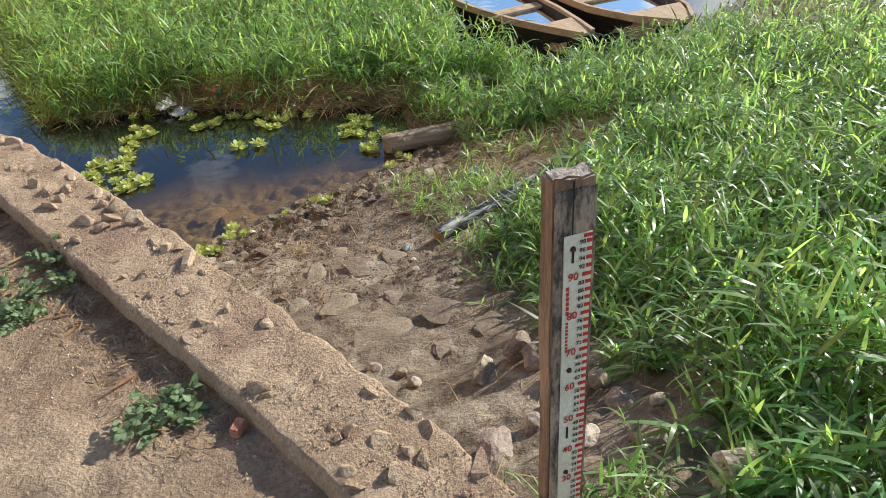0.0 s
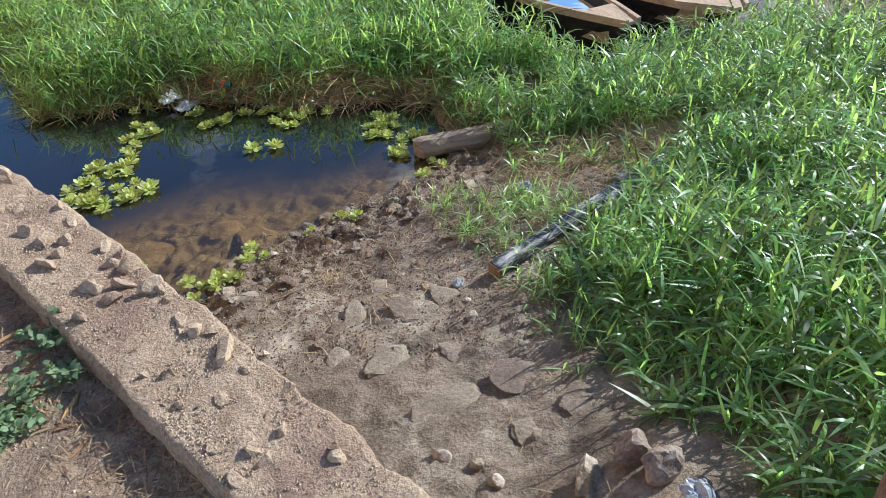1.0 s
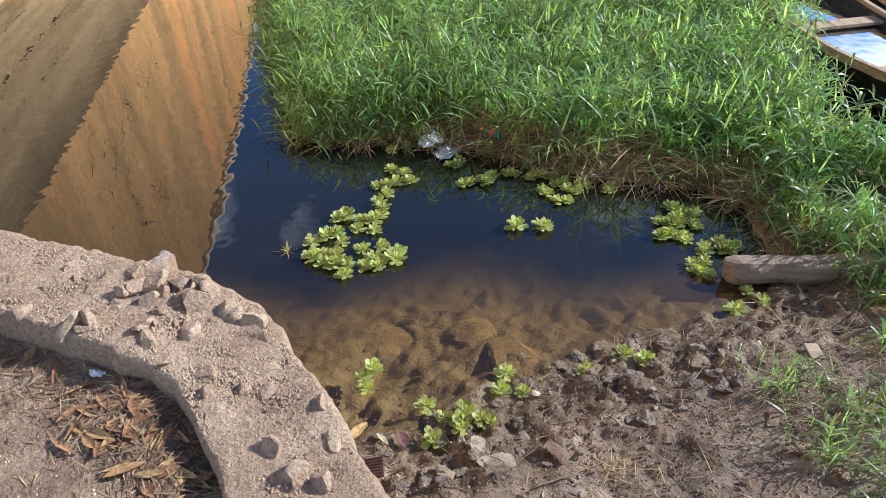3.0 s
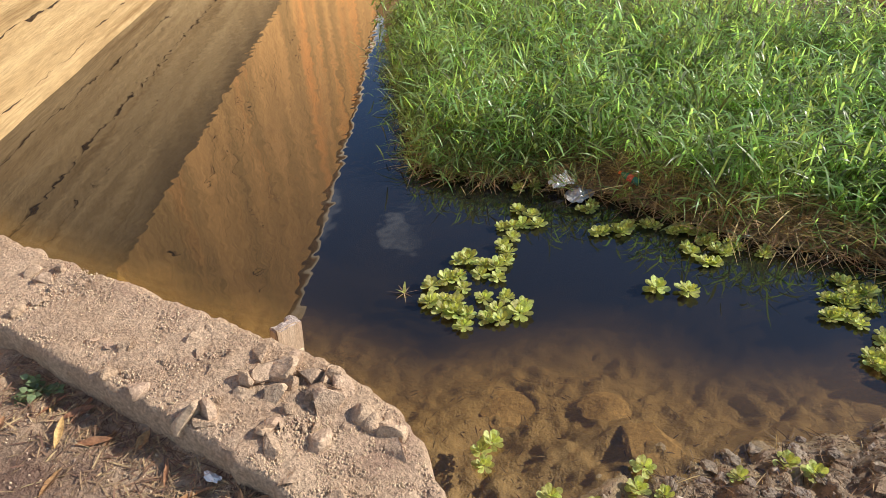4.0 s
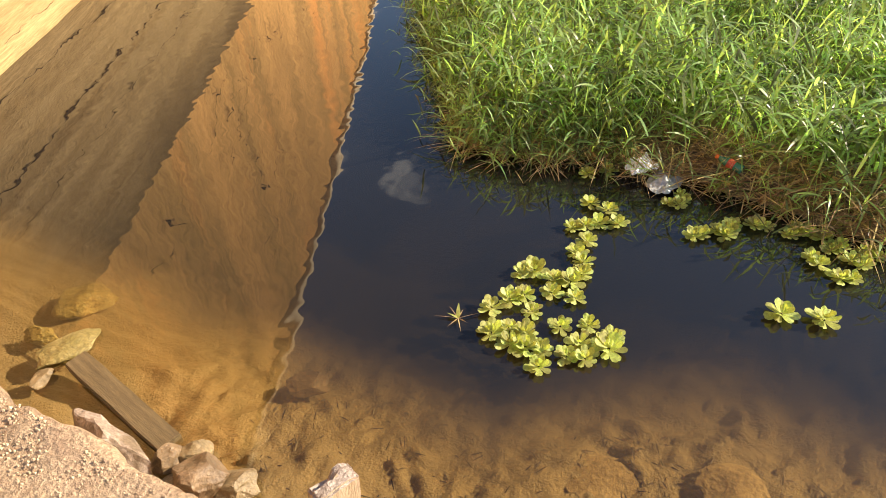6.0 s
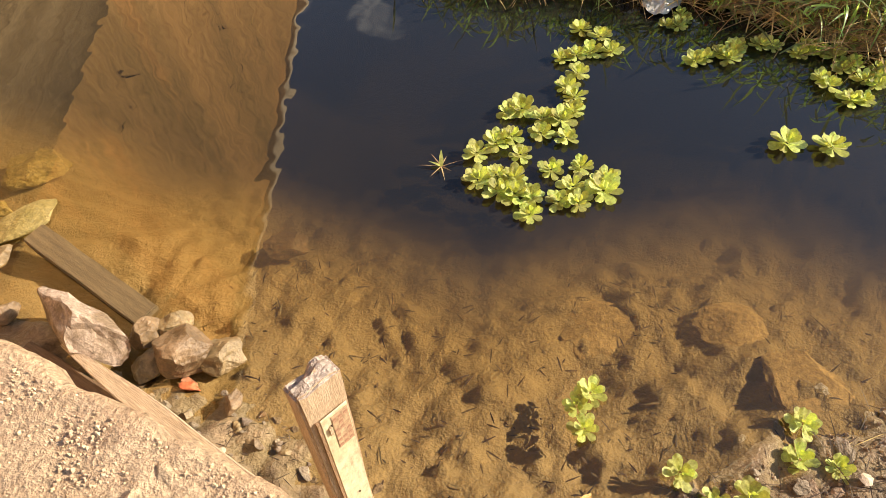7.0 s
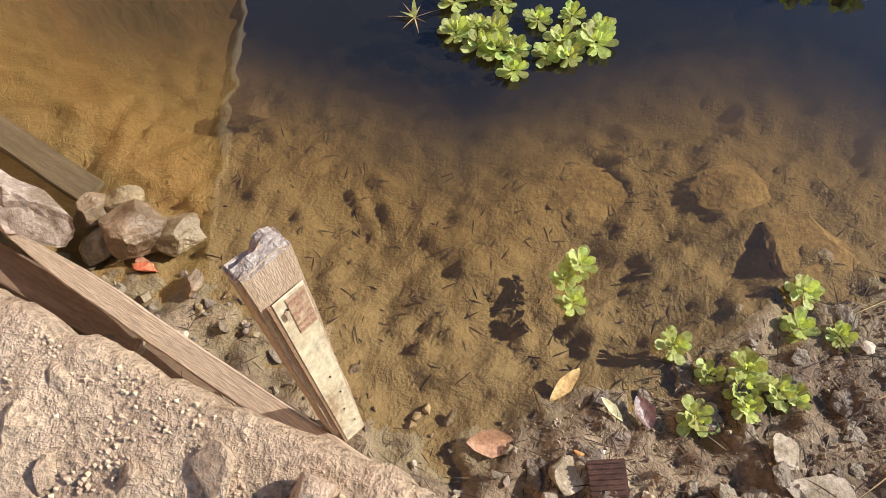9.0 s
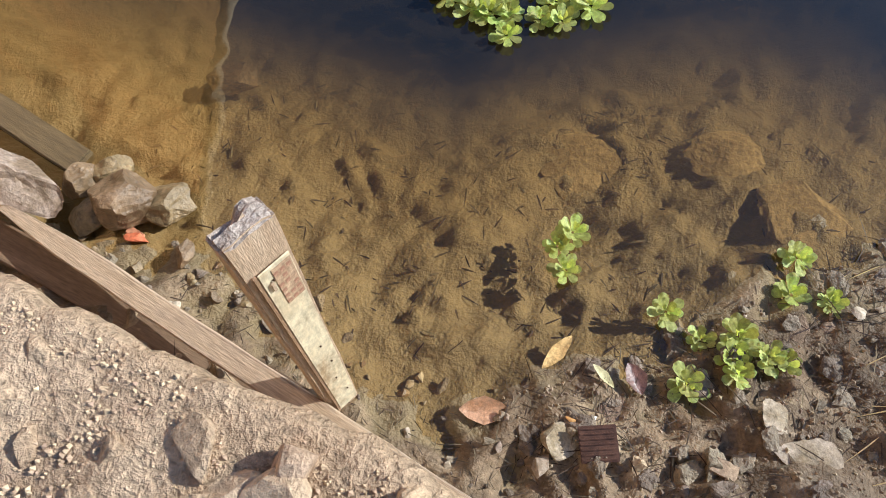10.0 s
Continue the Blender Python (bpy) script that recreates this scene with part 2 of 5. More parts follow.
def bm_rock(sx, sy, sz, seed, rough=0.22, detail=3, planes=11, deep=(0.35, 0.75)):
    """A broken stone: a ball cut by a few planes, then roughened."""
    bm = bmesh.new()
    bmesh.ops.create_icosphere(bm, subdivisions=detail, radius=1)
    rnd = random.Random(seed)
    cuts = [(Vector((rnd.gauss(0, 1), rnd.gauss(0, 1), rnd.gauss(0, 1))).normalized(), rnd.uniform(*deep)) for _ in range(planes)]
    for v in bm.verts:
        for nrm, d in cuts:
            over = v.co.dot(nrm) - d
            if over > 0:
                v.co -= nrm * over
        v.co += v.co.normalized() * noise.noise(v.co * 1.7 + Vector((seed * 3.1, 0, 0))) * rough * 0.5
        v.co += v.co.normalized() * noise.fractal(v.co * 5 + Vector((seed * 1.7, 0, 3)), 0.8, 2.1, 3) * rough * 0.22
        v.co = Vector((v.co.x * sx, v.co.y * sy, v.co.z * sz))
    return bm


def grid_lines(dense, far, step):
    """Grid coordinates: even steps over the dense stretch, then growing steps out to the far ends."""
    a, b = dense
    line = list(np.arange(a, b + step * 0.5, step))
    s, x = step, b
    while x < far[1]:
        s *= 1.25
        x += s
        line.append(x)
    s, x = step, a
    while x > far[0]:
        s *= 1.25
        x -= s
        line.insert(0, x)
    return line


# ---- the lie of the land ----
KERB_TOP = 1.30


def shore_u(x, y):
    """Metres inland from the waterline of the bank (minus: out in the water)."""
    u = 0.67 * x - 0.74 * y + 3.51
    v = 3.03 + 0.10 * min(1.0, max(0.0, (-1.9 - x) / 0.5)) - y - 0.04 * math.sin(x * 5)
    if x < -1.2:
        u = max(u, v)
    return u + 0.06 * noise.noise((x * 1.7, y * 1.7, 3.0))


def island_d(x, y):
    front = y - (6.0 + 0.10 * math.sin(x * 2.3) + 0.06 * noise.noise((x * 3, y * 3, 0)))
    left = x * WALL_NRM.x + y * WALL_NRM.y + 0.10 + 0.19 * (y - 6)
    right = 0.75 - x
    d = min(front, left, right)
    return max(d, 0.8 - math.hypot(x - 0.85, y - 5.75))


def land(x, y):
    """Height of the bank, the grassy spit and the bottom of the water."""
    u = shore_u(x, y)
    if u > 0:
        z = 0.25 * u + 0.30 * max(0.0, u - 2.6)
        z = min(z, 1.12 + 0.02 * u)
    elif u > -1.1:
        z = 0.105 * u - 0.045 * min(1.0, -u / 0.25)
    else:
        z = -0.1605 + 0.35 * (u + 1.1)
    z = max(z, -0.9)
    z = max(z, min(0.16, 0.5 * island_d(x, y)))
    near = max(0.0, 1 - abs(u - 0.1) / 1.1)
    lump = noise.fractal((x * 7, y * 7, 1.3), 0.9, 2.1, 4) * (0.010 + 0.026 * near)
    lump += noise.noise((x * 2.2, y * 2.2, 7.7)) * 0.03
    if -1.3 < u < 0:
        # silted lumps, drawn out along the slope
        wx, wy = x + 0.12 * noise.noise((x * 3, y * 3, 11)), y + 0.12 * noise.noise((x * 3, y * 3, 17))
        near_d, near_p = noise.voronoi((wx * 6.5 - wy * 2.0, wy * 7.5 + wx * 2.0, 2.0))
        clod = min(1.0, 2.2 * (near_d[1] - near_d[0])) * (0.35 + 0.65 * (0.5 + 0.5 * noise.noise(near_p[0] * 3.7)))
        chip_d, chip_p = noise.voronoi((wx * 17, wy * 15, 8.0))
        chip = min(1.0, 2.5 * (chip_d[1] - chip_d[0])) * max(0.0, noise.noise(chip_p[0] * 5.1))
        lump += min(1.0, -u / 0.15) * (0.055 * clod * (0.55 + 0.6 * noise.noise((x * 1.6, y * 1.6, 30))) + 0.056 * chip + 0.040 * noise.fractal((wx * 2.6, wy * 2.6, 5.0), 0.8, 2.1, 5) - 0.028)
    if u > 0.25:
        lump += 0.009 * (noise.cell((x * 7 + 0.4 * noise.noise((x * 3, y * 3, 1)), y * 9 + 0.5 * noise.noise((x * 3, y * 3, 8)), 0)) - 0.5) * min(1.0, (u - 0.25) / 0.3) + 0.010 * noise.fractal((x * 16, y * 16, 3), 0.8, 2.1, 3)
    band = max(0.0, 1 - abs(u - 0.30) / 0.42)
    lump += band * (0.050 * noise.ridged_multi_fractal((x * 7, y * 7, 2.0), 0.9, 2.1, 4, 0.9, 2.0) - 0.050 + 0.022 * noise.fractal((x * 17, y * 17, 6.0), 0.8, 2.1, 3))
    # the ground drops away under the terrace fill
    z -= 0.4 * min(1.0, max(0.0, (0.55 - 0.675 * x - 0.74 * y) / 0.4)) * min(1.0, max(0.0, (2.5 - y) / 0.3))
    return z + lump


xs = grid_lines((-3.7, 1.6), (-90, 90), 0.021)
ys = grid_lines((0.7, 4.9), (-60, 110), 0.021)
verts = [(x, y, land(x, y)) for y in ys for x in xs]
nx = len(xs)
faces = [(j * nx + i, j * nx + i + 1, (j + 1) * nx + i + 1, (j + 1) * nx + i) for j in range(len(ys) - 1) for i in range(nx - 1)]
ground = tagged(link_mesh("ground", verts, faces, M_MUD, True), "brown muddy river bank sloping down to the water", "ground", kind="structure")

# water: one sheet, clear over the shallows
bm = bmesh.new()
bmesh.ops.create_grid(bm, x_segments=1, y_segments=1, size=95)
water = bm_object("water", bm, M_WATER)
water.location = (0, 15, 0)
water.visible_shadow = False
tagged(water, "still dark pond water reflecting blue sky", "water", kind="structure")

# ---- kerb wall along the terrace ----
KERB_OUT = [(2.6, -1.13), (0.70, 0.73), (-0.014, 1.449), (-0.549, 1.957), (-1.239, 2.572), (-1.53, 2.775), (-1.72, 2.80), (-2.3, 2.810), (-2.9, 2.820), (-6.24, 2.88)]
KERB_IN = [(2.38, -1.35), (0.47, 0.54), (-0.20, 1.175), (-0.74, 1.67), (-1.40, 2.27), (-1.60, 2.42), (-1.76, 2.44), (-2.3, 2.472), (-2.9, 2.505), (-6.40, 2.60)]


def kerb_rise(x):
    """The arm along the pond stands a hand's breadth higher than the sloping one."""
    return float(np.interp(x, [-1.75, -1.40], [0.10, 0.0]))


def along(line, step):
    pts = []
    for (x0, y0), (x1, y1) in zip(line, line[1:]):
        n = max(1, round(math.hypot(x1 - x0, y1 - y0) / step))
        pts += [(x0 + (x1 - x0) * i / n, y0 + (y1 - y0) * i / n) for i in range(n)]
    return pts + [line[-1]]


def build_kerb():
    outer, inner = [], []
    for k in range(len(KERB_OUT) - 1):
        n = max(1, round(math.hypot(KERB_OUT[k + 1][0] - KERB_OUT[k][0], KERB_OUT[k + 1][1] - KERB_OUT[k][1]) / 0.016))
        for i in range(n):
            f = i / n
            outer.append(Vector(KERB_OUT[k]).lerp(Vector(KERB_OUT[k + 1]), f))
            inner.append(Vector(KERB_IN[k]).lerp(Vector(KERB_IN[k + 1]), f))
    prof = [(0.45, -0.4), (0.45, 0.4), (0.30, 0.9), (0.03, 1.15), (0.0, 1.24), (0.005, 1.28), (0.03, 1.297)]
    prof += [(0.06 + 0.88 * i / 19, 1.30) for i in range(20)]
    prof += [(0.97, 1.297), (0.995, 1.28), (1.0, 1.24), (1.0, 1.05)]
    vs, fs = [], []
    for o, q in zip(outer, inner):
        for f, z in prof:
            p = o.lerp(q, f)
            out = (o - q).normalized()
            edge = max(0.0, 1 - min(f, 1 - f) * 9)
            w = noise.fractal((p.x * 9, p.y * 9, z * 4), 0.8, 2.2, 4)
            rim = noise.fractal((o.x * 5, o.y * 5, 4.0 if f < 0.5 else 9.0), 0.8, 2.1, 4)
            push = (0.016 * w + 0.016 * rim) * (1 if f < 0.5 else -0.7) * edge
            pit = noise.fractal((p.x * 26, p.y * 26, 6), 0.7, 2.1, 3)
            dz = 0.007 * w + 0.006 * pit + 0.010 * noise.noise((p.x * 2.5, p.y * 2.5, 0)) - edge * 0.012 * abs(rim)
            if z < 1.2:
                dz = 0
            vs.append((p.x + out.x * push, p.y + out.y * push, z + dz + (kerb_rise(p.x) if z > 1.0 else 0)))
    n = len(prof)
    for i in range(len(outer) - 1):
        for j in range(n - 1):
            a = i * n + j
            fs.append((a, a + 1, a + n + 1, a + n))
    return link_mesh("kerb", vs, fs, M_KERB, True)


kerb = tagged(build_kerb(), "sandy worn concrete kerb wall with crumbled edges", "kerb", kind="structure")

# ---- terrace inside the kerb ----
def terrace_z(x, y):
    rut = 0.014 * noise.noise((x * 1.5, y * 1.5, 2)) + 0.020 * noise.fractal((x * 8, y * 8, 5), 0.8, 2.1, 4)
    return 1.225 + rut + 0.8 * kerb_rise(x)


txs = grid_lines((-3.2, 0.7), (-60, 60), 0.024)
tys = grid_lines((0.3, 2.7), (-60, 100), 0.024)


def in_terrace(x, y):
    if x * WALL_NRM.x + y * WALL_NRM.y < WALL_OFF - 0.1:
        return False
    return 0.675 * x + 0.74 * y < 0.84 and y < 2.62


verts = [(x, y, terrace_z(x, y)) for y in tys for x in txs]
nx = len(txs)
faces = []
for j in range(len(tys) - 1):
    for i in range(nx - 1):
        cx, cy = (txs[i] + txs[i + 1]) / 2, (tys[j] + tys[j + 1]) / 2
        if in_terrace(cx, cy):
            a = j * nx + i
            faces.append((a, a + 1, a + nx + 1, a + nx))
terrace = link_mesh("terrace", verts, faces, M_SOIL, True)
bm = bmesh.new()
bm.from_mesh(terrace.data)
bmesh.ops.delete(bm, geom=[v for v in bm.verts if not v.link_faces], context="VERTS")
bm.to_mesh(terrace.data)
bm.free()
tagged(terrace, "dry trodden reddish soil behind the kerb", "ground", kind="structure")

# ---- far wall: a tall weathered retaining wall rising out of the pond ----
WALL_AT = Matrix(((WALL_DIR.x, WALL_NRM.x, 0, WALL_NRM.x * WALL_OFF), (WALL_DIR.y, WALL_NRM.y, 0, WALL_NRM.y * WALL_OFF), (0, 0, 1, 0), (0, 0, 0, 1)))
WALL_X = [4.6 + 0.10 * i for i in range(154)] + [20.0 + 0.5 * i for i in range(81)]
PLINTH_TOP = 2.33


def wall_top(x):
    """The wall's top climbs along its length, as under a ramp."""
    return float(np.interp(x, [4.6, 9.5, 15, 30, 40, 60], [7.2, 7.8, 8.75, 10.1, 10.5, 10.9]))


def strip_mesh(name, xs_, prof_at, material):
    """A skin drawn along the wall: prof_at(x) gives the (y, z) line across it."""
    vs, fs, n = [], [], 0
    for x in xs_:
        line = prof_at(x)
        n = len(line)
        vs += [(x, y, z) for y, z in line]
    for i in range(len(xs_) - 1):
        for j in range(n - 1):
            a = i * n + j
            fs.append((a, a + n, a + n + 1, a + 1))
    ob = link_mesh(name, vs, fs, material, True)
    ob.matrix_basis = WALL_AT
    return ob


def plinth_line(x):
    zs = [-1.2, -0.4] + [-0.05 + 0.08 * i for i in range(30)]
    line = [(0.05 + 0.020 * noise.fractal((x * 0.9, z * 4.5, 2), 0.9, 2.0, 4), z) for z in zs]
    return line + [(0.045, PLINTH_TOP - 0.03), (0.02, PLINTH_TOP), (-0.05, PLINTH_TOP + 0.01)]


def upper_line(x):
    top = wall_top(x) - 0.32
    return [(0.015 * noise.fractal((x * 0.8, z * 0.8, 7), 0.9, 2.0, 4) - 0.01, z) for z in np.linspace(PLINTH_TOP - 0.05, top, 36)] + [(-0.4, top)]


def cap_line(x):
    top = wall_top(x)
    return [(-0.40, top - 0.34), (0.10, top - 0.26), (0.13, top - 0.22), (0.13, top - 0.03), (0.10, top), (-0.35, top), (-0.40, top - 0.03), (-0.40, -0.4)]


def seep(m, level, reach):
    """Colour that grows darker up towards the joint at this height, ragged at its lower end."""
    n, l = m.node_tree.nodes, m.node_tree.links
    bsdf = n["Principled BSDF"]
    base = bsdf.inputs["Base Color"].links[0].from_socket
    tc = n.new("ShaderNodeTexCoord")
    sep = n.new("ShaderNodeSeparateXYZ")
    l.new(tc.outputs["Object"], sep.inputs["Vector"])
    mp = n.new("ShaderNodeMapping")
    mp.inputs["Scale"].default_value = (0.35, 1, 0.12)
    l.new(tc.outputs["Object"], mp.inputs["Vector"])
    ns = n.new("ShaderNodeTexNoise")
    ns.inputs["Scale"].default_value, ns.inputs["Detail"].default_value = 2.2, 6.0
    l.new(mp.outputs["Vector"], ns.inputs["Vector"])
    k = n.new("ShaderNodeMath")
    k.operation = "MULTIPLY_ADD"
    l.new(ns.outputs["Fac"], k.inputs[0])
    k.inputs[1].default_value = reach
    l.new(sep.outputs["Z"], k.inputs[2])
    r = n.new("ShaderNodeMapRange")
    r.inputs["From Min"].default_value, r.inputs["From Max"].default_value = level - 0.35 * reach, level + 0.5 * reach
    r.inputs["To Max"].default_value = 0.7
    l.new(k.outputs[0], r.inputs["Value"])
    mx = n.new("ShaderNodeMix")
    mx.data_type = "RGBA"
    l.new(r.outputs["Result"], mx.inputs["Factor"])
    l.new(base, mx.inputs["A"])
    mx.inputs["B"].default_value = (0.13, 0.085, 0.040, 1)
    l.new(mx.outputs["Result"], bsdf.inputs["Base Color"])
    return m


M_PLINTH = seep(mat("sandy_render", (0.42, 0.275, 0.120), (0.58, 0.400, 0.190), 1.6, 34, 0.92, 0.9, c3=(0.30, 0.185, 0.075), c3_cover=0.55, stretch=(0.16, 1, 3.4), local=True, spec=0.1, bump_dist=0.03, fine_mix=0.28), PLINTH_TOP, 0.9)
M_UPPER = mat("ochre_render", (0.46, 0.275, 0.100), (0.78, 0.430, 0.150), 0.8, 12, 0.92, 0.6, c3=(0.95, 0.430, 0.130), c3_cover=0.51, stretch=(0.85, 1, 0.20), local=True, spec=0.1, bump_dist=0.03, fine_mix=0.30)
M_CAP = mat("pale_cap", (0.78, 0.60, 0.38), (0.92, 0.74, 0.50), 2.5, 30, 0.9, 0.5, c3=(0.15, 0.10, 0.06), c3_cover=0.56, local=True, spec=0.1)
wall = tagged(strip_mesh("wall_west", WALL_X, upper_line, M_UPPER), "tall ochre rendered retaining wall with orange stains", "wall", kind="structure")
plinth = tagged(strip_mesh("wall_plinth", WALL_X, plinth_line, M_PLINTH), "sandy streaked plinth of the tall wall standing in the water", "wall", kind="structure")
cap = tagged(strip_mesh("wall_coping", WALL_X, cap_line, M_CAP), "pale worn coping along the tall wall's top", "coping", kind="structure")


def wall_crack(level, slope, x0, x1, wide, seed, parent, face):
    """A dirt-filled crack that wanders along the wall's face."""
    vs, fs = [], []
    n = int((x1 - x0) / 0.03)
    for i in range(n):
        x = x0 + 0.03 * i
        z = level + slope * (x - x0) + 0.05 * noise.noise((x * 1.1, seed, 0)) + 0.025 * noise.fractal((x * 5, seed, 0), 0.8, 2.1, 3)
        w = wide * max(0.0, 0.35 + 1.5 * noise.fractal((x * 3, seed + 5, 0), 0.9, 2.1, 3))
        y = face + 0.020 * noise.fractal((x * 0.9, z * 4.5, 2), 0.9, 2.0, 4)
        vs += [(x, y, z - w), (x, y + 0.002, z + w * 0.6)]
    for i in range(n - 1):
        fs.append((2 * i, 2 * i + 2, 2 * i + 3, 2 * i + 1))
    ob = link_mesh("crack", vs, fs, M_CRACK)
    ob.parent = parent
    return ob


M_CRACK = mat("crack_dirt", (0.035, 0.022, 0.012), (0.075, 0.05, 0.03), 20, 60, 0.95, 0.2, spec=0.05)
wall_crack(0.76, 0.0, 5.5, 30.0, 0.020, 3, plinth, 0.058)
wall_crack(0.12, 0.035, 6.8, 13.0, 0.008, 8, plinth, 0.058)
wall_crack(1.15, 0.01, 7.2, 14.0, 0.006, 14, plinth, 0.058)
rnd = random.Random(61)
for _ in range(60):
    x0 = rnd.uniform(6, 22)
    wall_crack(rnd.uniform(2.6, 6.5), rnd.uniform(-0.9, 0.9), x0, x0 + rnd.uniform(0.3, 1.1), rnd.uniform(0.008, 0.025), rnd.uniform(0, 50), wall, 0.03)


# ---- gauge posts ----
M_PLATE = mat("gauge_plate", (0.60, 0.55, 0.40), (0.72, 0.68, 0.53), 12, 90, 0.45, 0.1, spec=0.5, fine_mix=0.12, local=True)
M_OLDPLATE = mat("worn_gauge_plate", (0.58, 0.47, 0.30), (0.74, 0.66, 0.47), 9, 60, 0.6, 0.15, c3=(0.36, 0.25, 0.14), c3_cover=0.49, local=True, fine_mix=0.3, stretch=(1, 1, 0.45))
M_RED = mat("red_paint", (0.36, 0.03, 0.03), (0.50, 0.06, 0.04), 20, 90, 0.5, 0.1, local=True, fine_mix=0.25)
M_OLDRED = mat("faded_red_paint", (0.27, 0.13, 0.085), (0.42, 0.25, 0.16), 45, 120, 0.7, 0.1, local=True, fine_mix=0.3)
M_WORNPATCH = mat("worn_patch", (0.34, 0.21, 0.13), (0.50, 0.36, 0.23), 30, 110, 0.8, 0.2, local=True, fine_mix=0.35)
M_BLACK = mat("black_paint", (0.012, 0.012, 0.012), (0.035, 0.03, 0.025), 20, 90, 0.6, 0.1, local=True)
M_POSTPAINT = mat("flaked_black_paint", (0.04, 0.036, 0.032), (0.085, 0.072, 0.058), 16, 80, 0.75, 0.4, c3=(0.36, 0.27, 0.19), c3_cover=0.41, local=True, stretch=(2, 2, 0.7))
M_IRON = mat("rusty_iron", (0.05, 0.03, 0.02), (0.10, 0.055, 0.03), 30, 120, 0.7, 0.2, local=True, metal=0.4)


def text_mesh(body, size):
    cu = bpy.data.curves.new("figure", "FONT")
    cu.body, cu.size, cu.align_x, cu.align_y = body, size, "CENTER", "CENTER"
    cu.offset = size * 0.018
    ob = new("figure", cu)
    bpy.context.view_layer.update()
    me = bpy.data.meshes.new_from_object(ob.evaluated_get(bpy.context.evaluated_depsgraph_get()))
    bpy.data.objects.remove(ob)
    me.transform(Matrix.Rotation(radians(90), 4, "X"))
    return me


def flat_bar(name, parent, x, y, z, w, h, material, d=0.0015):
    bm = bm_box(w, d, h)
    ob = part(name, bm, material, parent)
    ob.location = (x, y, z)
    return ob


